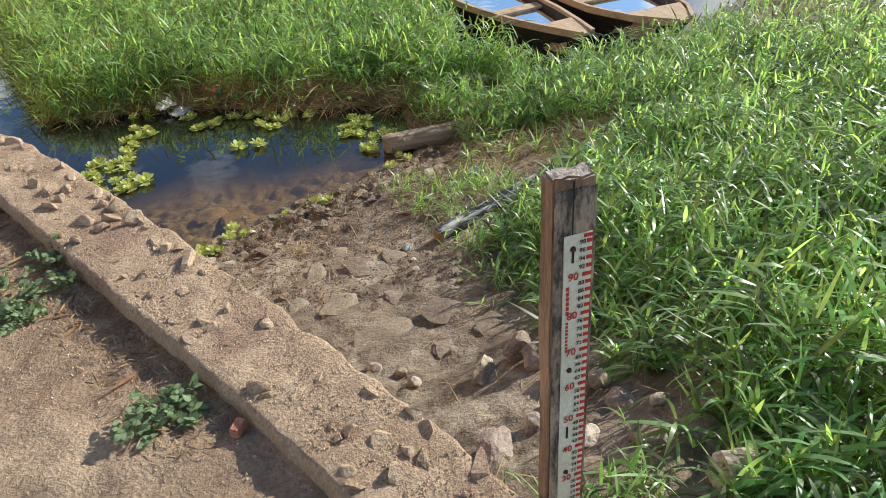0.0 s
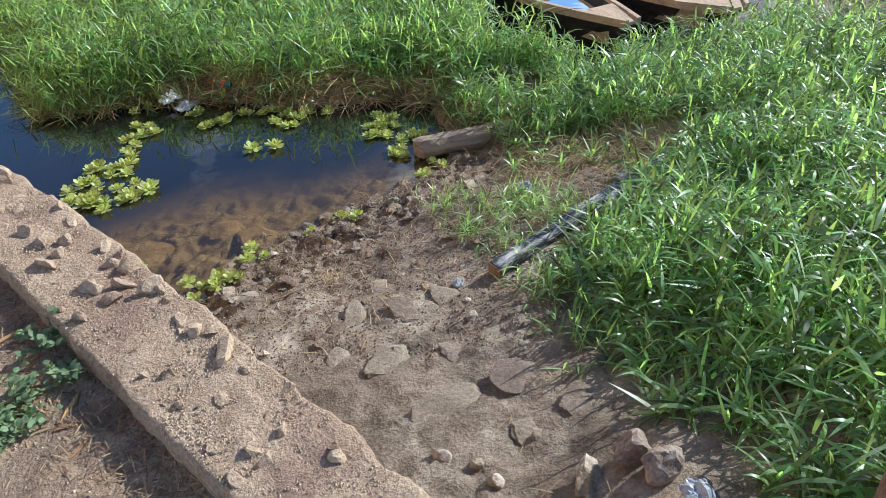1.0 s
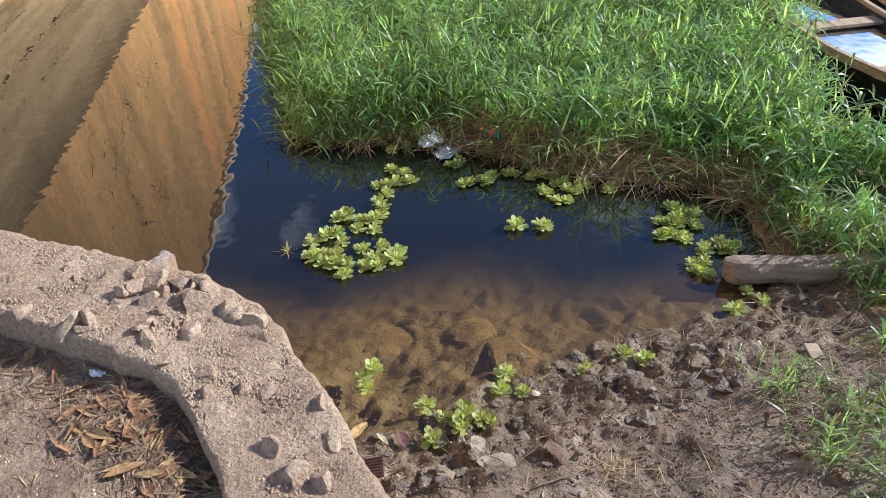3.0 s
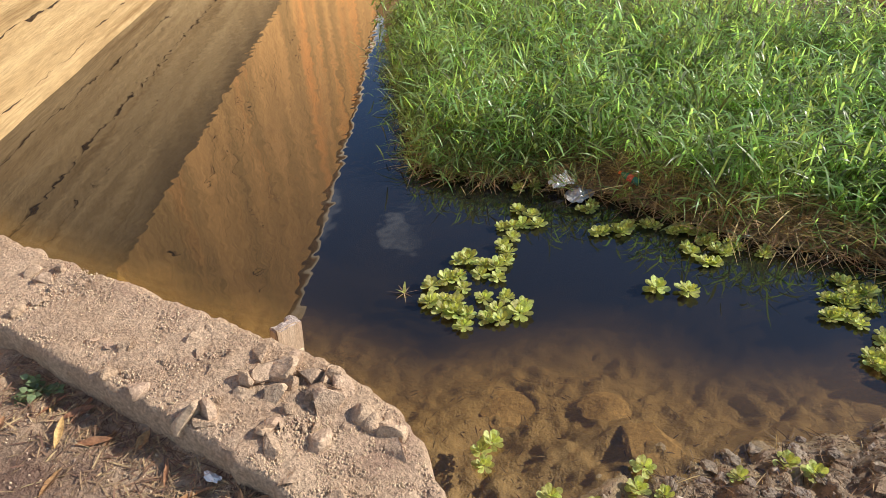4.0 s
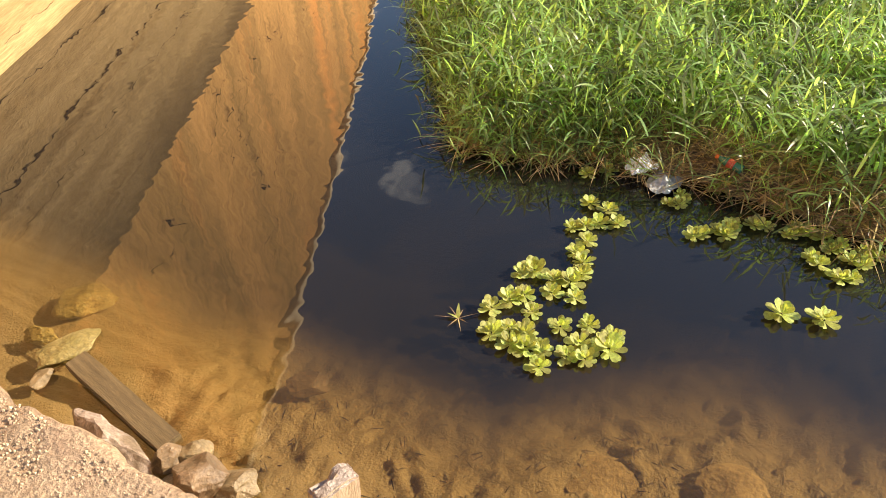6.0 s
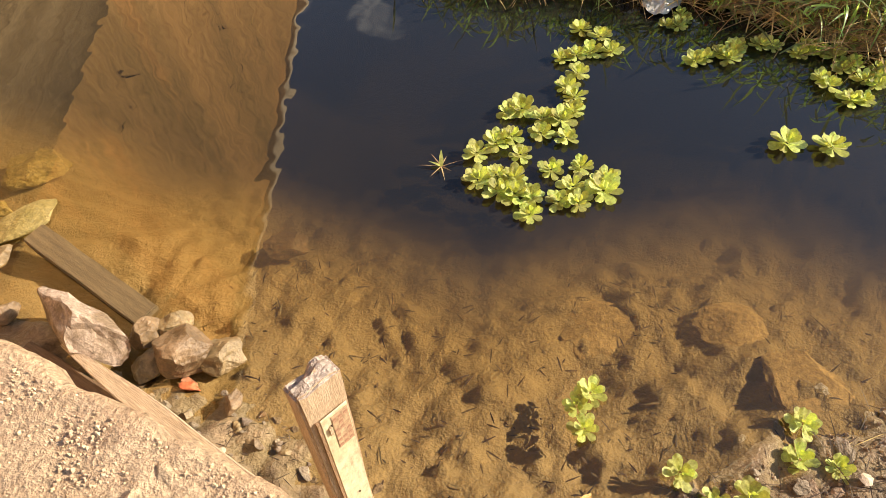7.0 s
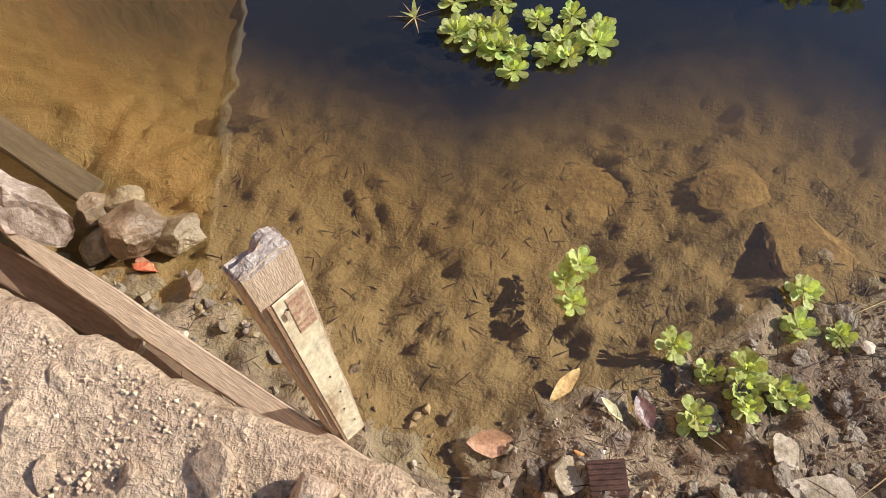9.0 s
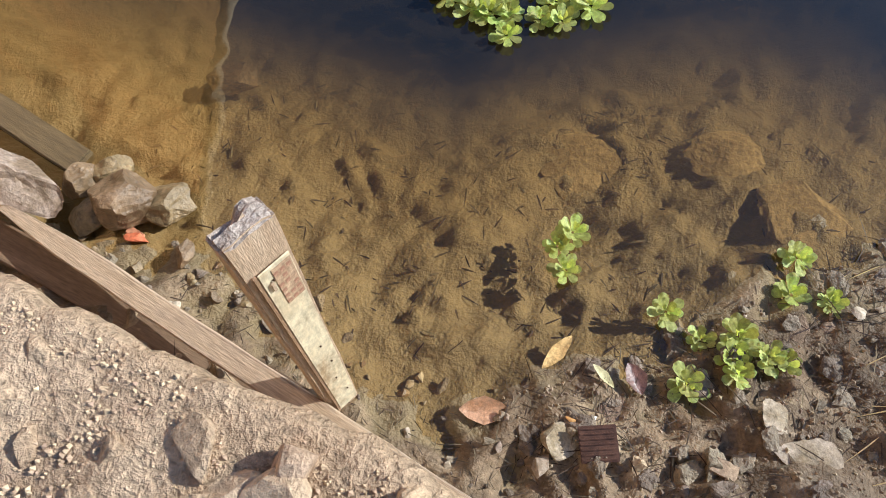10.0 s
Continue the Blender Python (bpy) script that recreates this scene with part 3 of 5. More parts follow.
def gauge_post(m, z0, z1, label, plate_top, plate_len, worn, w=0.094, d=0.052):
    """Axes: the plate's face looks along -y, x to the reader's right."""
    post = thing("gauge_post", m, label, "gauge post", "river gauge posts")
    bm = bm_box(w, d, z1 - z0, 30, 0.003, z1, 0.005, (0, 0, (z0 + z1) / 2))
    top = [f for f in bm.faces if f.normal.z > 0.7]
    bmesh.ops.subdivide_edges(bm, edges=list({e for f in top for e in f.edges}), cuts=5, use_grid_fill=True)
    for v in bm.verts:
        if v.co.z > z1 - 0.012:
            v.co.z += 0.012 * noise.fractal((v.co.x * 45, v.co.y * 45, z1), 0.9, 2, 3) - (0.016 if (v.co.x < 0.012 and v.co.y > 0.005 and worn) else 0)
    body = part("timber", bm, M_WOOD if not worn else M_OLDWOOD2, post)
    body.data.materials.append(M_ENDGRAIN)
    for p in body.data.polygons:
        p.material_index = 1 if p.normal.z > 0.6 and p.center.z > z1 - 0.05 else 0
    if not worn:
        paint = part("painted_face", bm_box(w - 0.004, 0.002, z1 - z0 - 0.02, 12, 0.0006, 3, 0, (0, -d / 2 - 0.0025, (z0 + z1) / 2 - 0.012)), M_POSTPAINT, post, "flaking black paint over bare wood")
        flat_bar("split", post, -0.006, -d / 2 - 0.004, z1 - 0.07, 0.0022, 0.13, M_BLACK, 0.002)
    plate = part("plate", bm_box(0.062, 0.003, plate_len, 0, 0, 0, 0.0008), M_PLATE if not worn else M_OLDPLATE, post, "white gauge plate with red figures" if not worn else "weathered cream gauge plate with worn-off figures")
    px = 0.006 if not worn else 0.008
    plate.location = (px, -d / 2 - 0.0055, plate_top - plate_len / 2)
    front = -0.0026
    if not worn:
        me_cache = {}
        for cm in range(100, 15, -2):
            z = plate_len / 2 - (100 - cm) * 0.00917
            if z < -plate_len / 2 + 0.01:
                break
            big = cm % 10 == 0
            flat_bar("mark", plate, 0.031 - (0.010 if big else 0.0063), front, z - (0.006 if cm == 100 else 0.0), 0.020 if big else 0.0125, 0.0078, M_RED)
            if cm == 100:
                continue
            fig = new("numeral", text_mesh(str(cm), 0.024 if big else 0.0135))
            fig.data.materials.append(M_RED if big else M_BLACK)
            fig.parent = plate
            fig.location = ((-0.010, front - 0.001, z - 0.001) if big else (0.0085, front - 0.001, z))
        for i in range(6):
            flat_bar("letter_bar", plate, -0.021, front, plate_len / 2 - 0.118 - 0.0115 * i, 0.006, 0.008, M_RED)
        for i in range(9):
            flat_bar("letter_bar", plate, -0.021, front, plate_len / 2 - 0.200 - 0.0088 * i, 0.005, 0.005, M_RED)
        for z, h in ((-0.046, 0.028), (-0.50, 0.032)):
            flat_bar("slot", plate, -0.012, front, plate_len / 2 + z, 0.0045, h, M_BLACK)
        for z in (-0.030, -0.322, -0.622):
            bm = bmesh.new()
            bmesh.ops.create_cone(bm, cap_ends=True, segments=10, radius1=0.0065, radius2=0.004, depth=0.005, matrix=Matrix.Rotation(radians(90), 4, "X"))
            nail = part("nail", bm, M_IRON, plate)
            nail.location = (-0.012, front - 0.002, plate_len / 2 + z)
    else:
        rnd = random.Random(5)
        for i in range(6):
            for j in range(3):
                if rnd.random() < 0.85:
                    flat_bar("worn_mark", plate, -0.004 + 0.013 * j, front, plate_len / 2 - 0.03 - 0.024 * i, 0.009, 0.014, M_OLDRED)
        flat_bar("worn_patch", plate, 0.010, front, plate_len / 2 - 0.085, 0.038, 0.15, M_WORNPATCH, 0.0006)
        for x, z in ((-0.012, -0.04), (0.003, -0.46), (0.010, -0.60), (0.0, -0.74), (0.014, -0.9)):
            bm = bmesh.new()
            bmesh.ops.create_cone(bm, cap_ends=True, segments=8, radius1=0.0026, radius2=0.002, depth=0.003, matrix=Matrix.Rotation(radians(90), 4, "X"))
            nail = part("nail", bm, M_IRON, plate)
            nail.location = (x, front - 0.002, plate_len / 2 + z)
        flat_bar("bracket", plate, -0.017, front - 0.002, plate_len / 2 - 0.06, 0.006, 0.03, M_OLDWOOD2, 0.004)
        flat_bar("edge_strip", post, px - 0.036, -d / 2 - 0.005, plate_top - plate_len / 2, 0.006, plate_len, M_WOOD, 0.006)
    return post


M_OLDWOOD2 = mat("bleached_post_wood", (0.44, 0.31, 0.20), (0.56, 0.42, 0.29), 5, 60, 0.9, 0.5, c3=(0.36, 0.26, 0.19), c3_cover=0.6, stretch=(7, 7, 0.8), local=True)
M_ENDGRAIN = mat("weathered_end_grain", (0.36, 0.29, 0.24), (0.50, 0.42, 0.36), 40, 160, 0.95, 0.7, c3=(0.24, 0.18, 0.14), c3_cover=0.56, local=True, spec=0.1)
gauge_post(pose(0.808, 0.562, 0, -7.43, -0.82, 0) @ pose(0, 0, 0, 0, 0, 21), 0.7, 2.138, "square timber post with a white gauge plate of red figures", 2.023, 0.80, False)
gauge_post(pose(-2.207, 2.930, 0, -3.7, 3.6, 0) @ pose(0, 0, 0, 0, 0, 68.4), -0.15, 1.225, "sun-bleached timber post with a worn cream gauge plate", 1.115, 1.05, True)


# ---- grass ----
def leaf_strips(root, azim, elev, length, width, droop, rows=5):
    """Vertices and faces of many curved tapering blades at once."""
    n = len(root)
    t = np.linspace(0, 1, rows)
    prof = np.interp(t, [0, 0.2, 0.5, 0.8, 1], [0.5, 1.0, 0.78, 0.36, 0.02])
    flat = np.stack([np.cos(azim), np.sin(azim), np.zeros(n)], 1)
    side = np.stack([-np.sin(azim), np.cos(azim), np.random.normal(0, 0.35, n)], 1)
    side /= np.linalg.norm(side, axis=1)[:, None]
    along_h = np.cos(elev)[:, None] * t * (1 - 0.15 * droop[:, None] * t)
    along_v = np.sin(elev)[:, None] * t - droop[:, None] * t ** 2
    mid = root[:, None, :] + length[:, None, None] * (flat[:, None, :] * along_h[..., None])
    mid[..., 2] += length[:, None] * along_v
    half = side[:, None, :] * (0.5 * width[:, None] * prof)[..., None]
    v = np.stack([mid - half, mid + half], 2).reshape(-1, 3)
    base = (np.arange(n) * rows * 2)[:, None]
    k = np.arange(rows - 1) * 2
    f = np.stack([base + k, base + k + 1, base + k + 3, base + k + 2], 2).reshape(-1, 4)
    return v, f


def strips_object(name, pieces, material):
    vs, fs, off = [], [], 0
    for v, f in pieces:
        vs.append(v)
        fs.append(f + off)
        off += len(v)
    v, f = np.concatenate(vs), np.concatenate(fs)
    me = bpy.data.meshes.new(name)
    me.vertices.add(len(v))
    me.vertices.foreach_set("co", v.astype(np.float32).ravel())
    me.loops.add(f.size)
    me.loops.foreach_set("vertex_index", f.astype(np.int32).ravel())
    me.polygons.add(len(f))
    me.polygons.foreach_set("loop_start", np.arange(0, f.size, 4, dtype=np.int32))
    me.polygons.foreach_set("use_smooth", np.ones(len(f), dtype=bool))
    me.update(calc_edges=True)
    me.materials.append(material)
    return new(name, me)


def grass_plants(bases, height, leaves, l_len, l_wid, lean=0.25):
    """Stems with leaves set round them, as pieces for strips_object."""
    n = len(bases)
    a = np.random.uniform(0, 2 * np.pi, n)
    tilt = np.random.uniform(0.0, lean * 2, n)
    stem = leaf_strips(bases, a, np.pi / 2 - tilt, height, np.full(n, 0.006), np.random.uniform(0, 0.12, n), 4)
    pieces = [stem]
    for k in range(leaves):
        t = np.clip((k + np.random.uniform(0.3, 1.3, n)) / leaves, 0.08, 1.0)
        root = bases.copy()
        root[:, 0] += np.cos(a) * np.sin(tilt) * height * t
        root[:, 1] += np.sin(a) * np.sin(tilt) * height * t
        root[:, 2] += np.cos(tilt) * height * t
        az = np.random.uniform(0, 2 * np.pi, n)
        el = np.random.uniform(0.10, 1.25, n)
        pieces.append(leaf_strips(root, az, el, l_len * np.random.uniform(0.55, 1.25, n), l_wid * np.random.uniform(0.6, 1.2, n), np.random.uniform(0.1, 0.9, n)))
    return pieces


def bank_edge(y):
    """Where the grass on the bank begins, in x."""
    return float(np.interp(y, [-1.0, 1.0, 1.5, 1.9, 2.2, 2.6, 3.0, 3.3, 3.8, 4.3, 4.7, 5.1, 5.6], [1.30, 1.28, 1.22, 1.12, 0.98, 0.86, 0.80, 1.0, 1.45, 1.65, 1.05, 0.5, 0.2]))


def scatter(n, x0, x1, y0, y1, keep):
    pts = []
    while len(pts) < n:
        x, y = random.uniform(x0, x1), random.uniform(y0, y1)
        if keep(x, y):
            pts.append((x, y, land(x, y) - 0.01))
    return np.array(pts)


def keep_bank(x, y):
    if not (shore_u(x, y) > 0.12 or island_d(x, y) > 0.1) or island_d(x, y) > 0.5:
        return False
    inside = x - bank_edge(y) + 0.16 * noise.noise((x * 4, y * 4, 9))
    if math.hypot(x - 4.3, y - 6.2) < 0.9 or math.hypot((x - 1.45) * 0.6, (y - 4.5) * 1.4) < 0.45:
        return random.random() < 0.15
    return random.random() < min(1.0, max(0.0, inside + 0.15) / 0.35)


def keep_spit(x, y):
    bare = 0.17 if x > -2.4 else 0.10
    return island_d(x, y) > (bare if y < 6.6 else 0.03) + 0.07 * random.random() and noise.noise((x * 2.6, y * 2.6, 3)) > random.uniform(-0.8, 0.12)


def rise(b, lo, hi):
    """Plant heights with taller and shorter drifts."""
    drift = np.array([noise.noise((x * 2.0, y * 2.0, 4)) for x, y, _ in b])
    return (lo + (hi - lo) * np.clip(0.5 + 0.6 * drift + np.random.uniform(-0.3, 0.3, len(b)), 0, 1))


b1 = scatter(6500, 0.2, 4.2, -0.6, 6.4, keep_bank)
edge_d = np.array([min(1.0, max(0.3, (x - bank_edge(y)) / 0.8 + 0.35)) for x, y, _ in b1])
g1 = grass_plants(b1, rise(b1, 0.16, 0.44) * edge_d, 10, 0.185, 0.0165)
# short leafy growth at the bank's edge
b1s = scatter(700, 0.9, 2.6, -0.4, 2.6, keep_bank)
g1 += grass_plants(b1s, np.random.uniform(0.05, 0.16, len(b1s)), 7, 0.13, 0.0165, 0.5)
b1f = scatter(2600, 4.0, 11.0, -1.0, 10.0, lambda x, y: shore_u(x, y) > 0.1)
g1 += grass_plants(b1f, rise(b1f, 0.25, 0.5), 6, 0.26, 0.022)
tagged(strips_object("grass", g1, M_GRASS), "lush green river grass covering the bank", "grass", kind="stuff")
b2 = scatter(4700, -5.2, 1.2, 5.9, 9.2, keep_spit)
low = np.array([min(1.0, 0.4 + max(0.0, x * WALL_NRM.x + y * WALL_NRM.y + 0.2 + 0.19 * (y - 6)) * 1.1) for x, y, _ in b2])
g2 = grass_plants(b2, rise(b2, 0.06, 0.62) * low, 7, 0.27, 0.0190, 0.40)
b2f = scatter(3000, -10.0, 0.7, 9.0, 15.0, keep_spit)
g2 += grass_plants(b2f, rise(b2f, 0.3, 0.55), 6, 0.25, 0.022)
# blades that hang over the water's edge
rim = scatter(650, -4.8, 0.5, 5.7, 8.6, lambda x, y: 0.0 < island_d(x, y) < 0.14 and (x < -2.3 or random.random() < 0.12))
g2 += grass_plants(rim, np.random.uniform(0.12, 0.40, len(rim)), 5, 0.26, 0.014, 0.75)
tagged(strips_object("grass", g2, M_GRASS), "dense green grass on the low spit beside the pond", "grass", kind="stuff")


def dry_strips(n, x0, x1, y0, y1, keep, length, width, elev=0.25):
    b = scatter(n, x0, x1, y0, y1, keep)
    b[:, 2] += 0.012
    return leaf_strips(b, np.random.uniform(0, 2 * np.pi, n), np.random.uniform(-0.05, elev, n), length * np.random.uniform(0.4, 1.3, n), np.full(n, width), np.random.uniform(0.0, 0.35, n), 4)


def thatch(n):
    """Matted dead stems that hang over the spit's edge."""
    b = scatter(n, -3.6, 0.7, 5.7, 6.6, lambda x, y: -0.08 < island_d(x, y) < 0.28)
    b[:, 2] += np.random.uniform(0.02, 0.12, n)
    return leaf_strips(b, np.random.normal(0.2, 0.9, n) + np.pi * np.random.randint(0, 2, n), np.random.uniform(-0.25, 0.3, n), np.random.uniform(0.12, 0.4, n), np.random.uniform(0.004, 0.009, n), np.random.uniform(0, 0.3, n), 5)


dry = [thatch(3400), dry_strips(1500, -0.7, 1.5, 4.9, 6.2, lambda x, y: -0.06 < island_d(x, y) < 0.32, 0.24, 0.0045, 0.8), dry_strips(2200, -3.4, 0.6, 5.85, 6.5, lambda x, y: -0.02 < island_d(x, y) < 0.30, 0.28, 0.0045, 0.7),
       dry_strips(700, 0.2, 2.2, 3.6, 5.3, lambda x, y: x < bank_edge(y) + 0.5 and shore_u(x, y) > 0.1, 0.20, 0.004, 0.5),
       dry_strips(700, -0.9, 1.2, 2.0, 4.6, lambda x, y: 0.05 < shore_u(x, y) < 1.6 and x < bank_edge(y) + 0.1, 0.11, 0.004),
       dry_strips(120, 0.3, 1.6, 0.9, 2.4, lambda x, y: x < bank_edge(y) + 0.2, 0.12, 0.004),
       dry_strips(350, 0.9, 2.4, 4.6, 5.6, lambda x, y: True, 0.3, 0.005, 0.9), dry_strips(1100, 0.8, 2.2, 4.1, 5.0, lambda x, y: True, 0.26, 0.0045, 0.8)]
wrack = [dry_strips(900, -1.7, 0.3, 3.0, 4.6, lambda x, y: -0.02 < shore_u(x, y) < 0.55, 0.09, 0.0045, 0.35),
         dry_strips(500, -2.9, -1.2, 2.85, 3.4, lambda x, y: 0.0 < shore_u(x, y) < 0.4, 0.05, 0.0035, 0.3)]
M_WRACK = mat("rotten_stems", (0.05, 0.035, 0.022), (0.13, 0.09, 0.055), 8, 60, 0.8, 0, island=0.5)
tagged(strips_object("wrack", wrack, M_WRACK), "dark rotten stems and roots along the waterline", "plant litter", kind="stuff")
tagged(strips_object("dry_grass", dry, M_DRYGRASS), "brown dead grass stems and litter on the mud", "dry grass", kind="stuff")

# thin green tufts among the stones and out on the mud
tuft_at = [(1.02, 0.72), (0.80, 0.70), (0.9, 3.55), (0.62, 3.35), (0.55, 3.75), (0.75, 3.9), (0.35, 3.6), (0.98, 2.75), (0.82, 2.45), (0.70, 2.9), (0.3, 4.0), (0.98, 3.0), (0.8, 3.75)]
tb = []
for x, y in tuft_at:
    for _ in range(24):
        px, py = x + random.gauss(0, 0.09), y + random.gauss(0, 0.09)
        tb.append((px, py, land(px, py) - 0.005))
tb = np.array(tb)
tagged(strips_object("grass", grass_plants(tb, np.random.uniform(0.05, 0.16, len(tb)), 5, 0.13, 0.010, 0.5), M_GRASS), "thin green grass tufts growing out of the mud", "grass", kind="stuff")


# ---- water lettuce ----
def lettuce_leaf(length, width, cup, seed):
    bm = bmesh.new()
    rows, cols = 6, 5
    grid = []
    for i in range(rows):
        t = i / (rows - 1)
        w = width * float(np.interp(t, [0, 0.3, 0.7, 0.9, 1.0], [0.22, 0.62, 1.0, 0.92, 0.55]))
        line = []
        for j in range(cols):
            s = j / (cols - 1) * 2 - 1
            y = s * w / 2
            x = length * (t - 0.06 * (s * s) * (t > 0.8))
            z = length * (cup * t * t - 0.12 * t) + 0.16 * w * s * s + 0.0035 * math.cos(s * 9) * (0.3 + t)
            line.append(bm.verts.new((x, y, z)))
        grid.append(line)
    for i in range(rows - 1):
        for j in range(cols - 1):
            bm.faces.new((grid[i][j], grid[i + 1][j], grid[i + 1][j + 1], grid[i][j + 1]))
    me = bpy.data.meshes.new("leaf")
    bm.to_mesh(me)
    bm.free()
    me.polygons.foreach_set("use_smooth", [True] * len(me.polygons))
    me.materials.append(M_LETTUCE)
    return me


LEAF_OUT, LEAF_MID, LEAF_IN = lettuce_leaf(0.060, 0.036, 0.12, 1), lettuce_leaf(0.050, 0.032, 0.28, 2), lettuce_leaf(0.032, 0.022, 0.4, 3)


def lettuce(seed, label):
    rnd = random.Random(seed)
    ob = thing("water_lettuce", Matrix(), label, "water plant", "floating water lettuces")
    for mesh, count, lift, start in ((LEAF_OUT, 7, 8, 0.2), (LEAF_MID, 6, 30, 0.7), (LEAF_IN, 3, 58, 0.1)):
        for k in range(count):
            leaf = new("leaf", mesh)
            leaf.parent = ob
            leaf.matrix_basis = pose(0, 0, 0.008 + lift * 0.0003, 0, 0, 360 * (k + start + rnd.uniform(-0.22, 0.22)) / count) @ pose(0.006, 0, 0, rnd.uniform(-12, 12), -lift - rnd.uniform(-7, 9), 0) @ Matrix.Scale(rnd.uniform(0.8, 1.12), 4)
    return ob


LAB_W = "yellow-green water lettuce rosette floating on the dark pond"
LAB_S = "bright green water lettuce rosette stranded at the muddy waterline"
protos = [lettuce(s, LAB_W) for s in (1, 2, 3, 4)]
CLUSTER = [(-2.56, 4.63), (-2.5, 4.72), (-2.45, 4.78), (-2.37, 4.69), (-2.49, 4.48), (-2.43, 4.54), (-2.35, 4.54), (-2.38, 4.45), (-2.31, 4.46), (-2.24, 4.48), (-2.21, 4.38), (-2.21, 4.65), (-2.09, 4.71), (-2.09, 4.59), (-2.12, 4.49), (-2.04, 4.51), (-1.97, 4.68), (-1.96, 4.61), (-2.47, 4.97), (-2.52, 4.93), (-2.35, 4.95), (-2.33, 4.85), (-2.27, 4.96), (-2.24, 5.04), (-2.21, 4.86), (-2.26, 5.13)]
CHAIN = [(-2.32, 5.19), (-2.3, 5.3), (-2.41, 5.38), (-2.35, 5.43), (-2.29, 5.48), (-2.19, 5.51), (-2.39, 5.63), (-2.28, 5.61), (-2.5, 5.92), (-2.4, 5.99), (-1.99, 5.81), (-1.91, 5.87), (-1.75, 5.61), (-1.69, 5.66), (-1.63, 5.69), (-1.46, 5.8), (-1.44, 6.03), (-1.34, 5.78), (-1.26, 5.83), (-1.18, 5.86), (-1.14, 5.93), (-1.18, 5.59), (-1.1, 5.77), (-1.04, 5.68), (-0.98, 5.73), (-1.02, 5.54), (-0.96, 5.8), (-1.78, 6.04), (-2.95, 6.09)]
PAIR = [(-1.30, 5.15), (-1.12, 5.19)]
RIGHT = [(-0.4, 5.44), (-0.3, 5.42), (-0.22, 5.33), (-0.37, 5.27), (-0.19, 5.59), (-0.35, 5.64), (-0.16, 5.44), (-0.1, 5.08), (0.0, 5.22), (-0.07, 4.95), (-0.17, 5.03), (0.14, 4.86), (0.07, 5.27), (-0.02, 5.29), (0.08, 4.68), (-0.76, 5.79), (-0.28, 5.52), (0.22, 4.79), (-0.31, 5.34), (-0.1, 5.17), (-0.24, 5.48)]
SHORE = [(-1.73, 3.7), (-1.76, 3.64), (-1.71, 3.57), (-1.38, 3.55), (-1.26, 3.5), (-1.17, 3.54), (-1.17, 3.47), (-1.15, 3.42), (-1.08, 3.5), (-1.03, 3.5), (-1.27, 3.35), (-1.05, 3.87), (-1.04, 3.74), (-0.93, 3.75), (-0.66, 3.96), (-0.48, 4.14), (-0.37, 4.12)]
RIGHT += [(x + 0.055 * math.cos(2.4 * i), y + 0.055 * math.sin(2.4 * i)) for i, (x, y) in enumerate(RIGHT) if i not in (11, 14, 17)]
CHAIN += [(x + 0.06 * math.cos(1.9 * i), y + 0.05 * math.sin(1.9 * i)) for i, (x, y) in enumerate(CHAIN) if i > 9]
first = list(protos)
rnd = random.Random(11)
for group, lo, hi, lab in ((CLUSTER, 0.95, 1.35, LAB_W), (CHAIN[:8], 0.9, 1.25, LAB_W), (CHAIN[8:], 0.75, 1.05, LAB_W), (PAIR, 1.25, 1.4, LAB_W), (RIGHT, 0.75, 1.05, LAB_W), (SHORE, 0.75, 1.05, LAB_S)):
    for x, y in group:
        z = max(0.0, land(x, y) - 0.004)
        m = pose(x, y, z, rnd.uniform(-6, 6), rnd.uniform(-6, 6), rnd.uniform(0, 360)) @ Matrix.Scale(rnd.uniform(lo, hi), 4)
        if first:
            ob = first.pop()
            ob.matrix_basis = m
        else:
            ob = copy_thing(rnd.choice(protos), m)
            ob.matrix_basis = m
        ob["label"] = lab


# ---- stones ----
def stone(x, y, z, sx, sy, sz, seed, label, rz=0.0, tilt=0.0, material=None, sink=0.35, group="", name="stone", planes=11, rough=0.22, deep=(0.35, 0.75)):
    ob = bm_object(name, bm_rock(sx, sy, sz, seed, rough, 4 if max(sx, sy) > 0.075 else 3 if max(sx, sy) > 0.03 else 2, planes, deep), material or M_ROCK)
    ob.matrix_basis = pose(x, y, z + sz * (1 - sink * 2) * 0.9, tilt, 0, rz)
    return tagged(ob, label, name.replace("_", " "), group)


def kerb_lerp(s, f):
    """A place on the kerb's top: s along it from 0 to 1, f across it from the water side."""
    k = s * (len(KERB_OUT) - 1)
    i = min(int(k), len(KERB_OUT) - 2)
    o = Vector(KERB_OUT[i]).lerp(Vector(KERB_OUT[i + 1]), k - i)
    q = Vector(KERB_IN[i]).lerp(Vector(KERB_IN[i + 1]), k - i)
    return o.lerp(q, f)


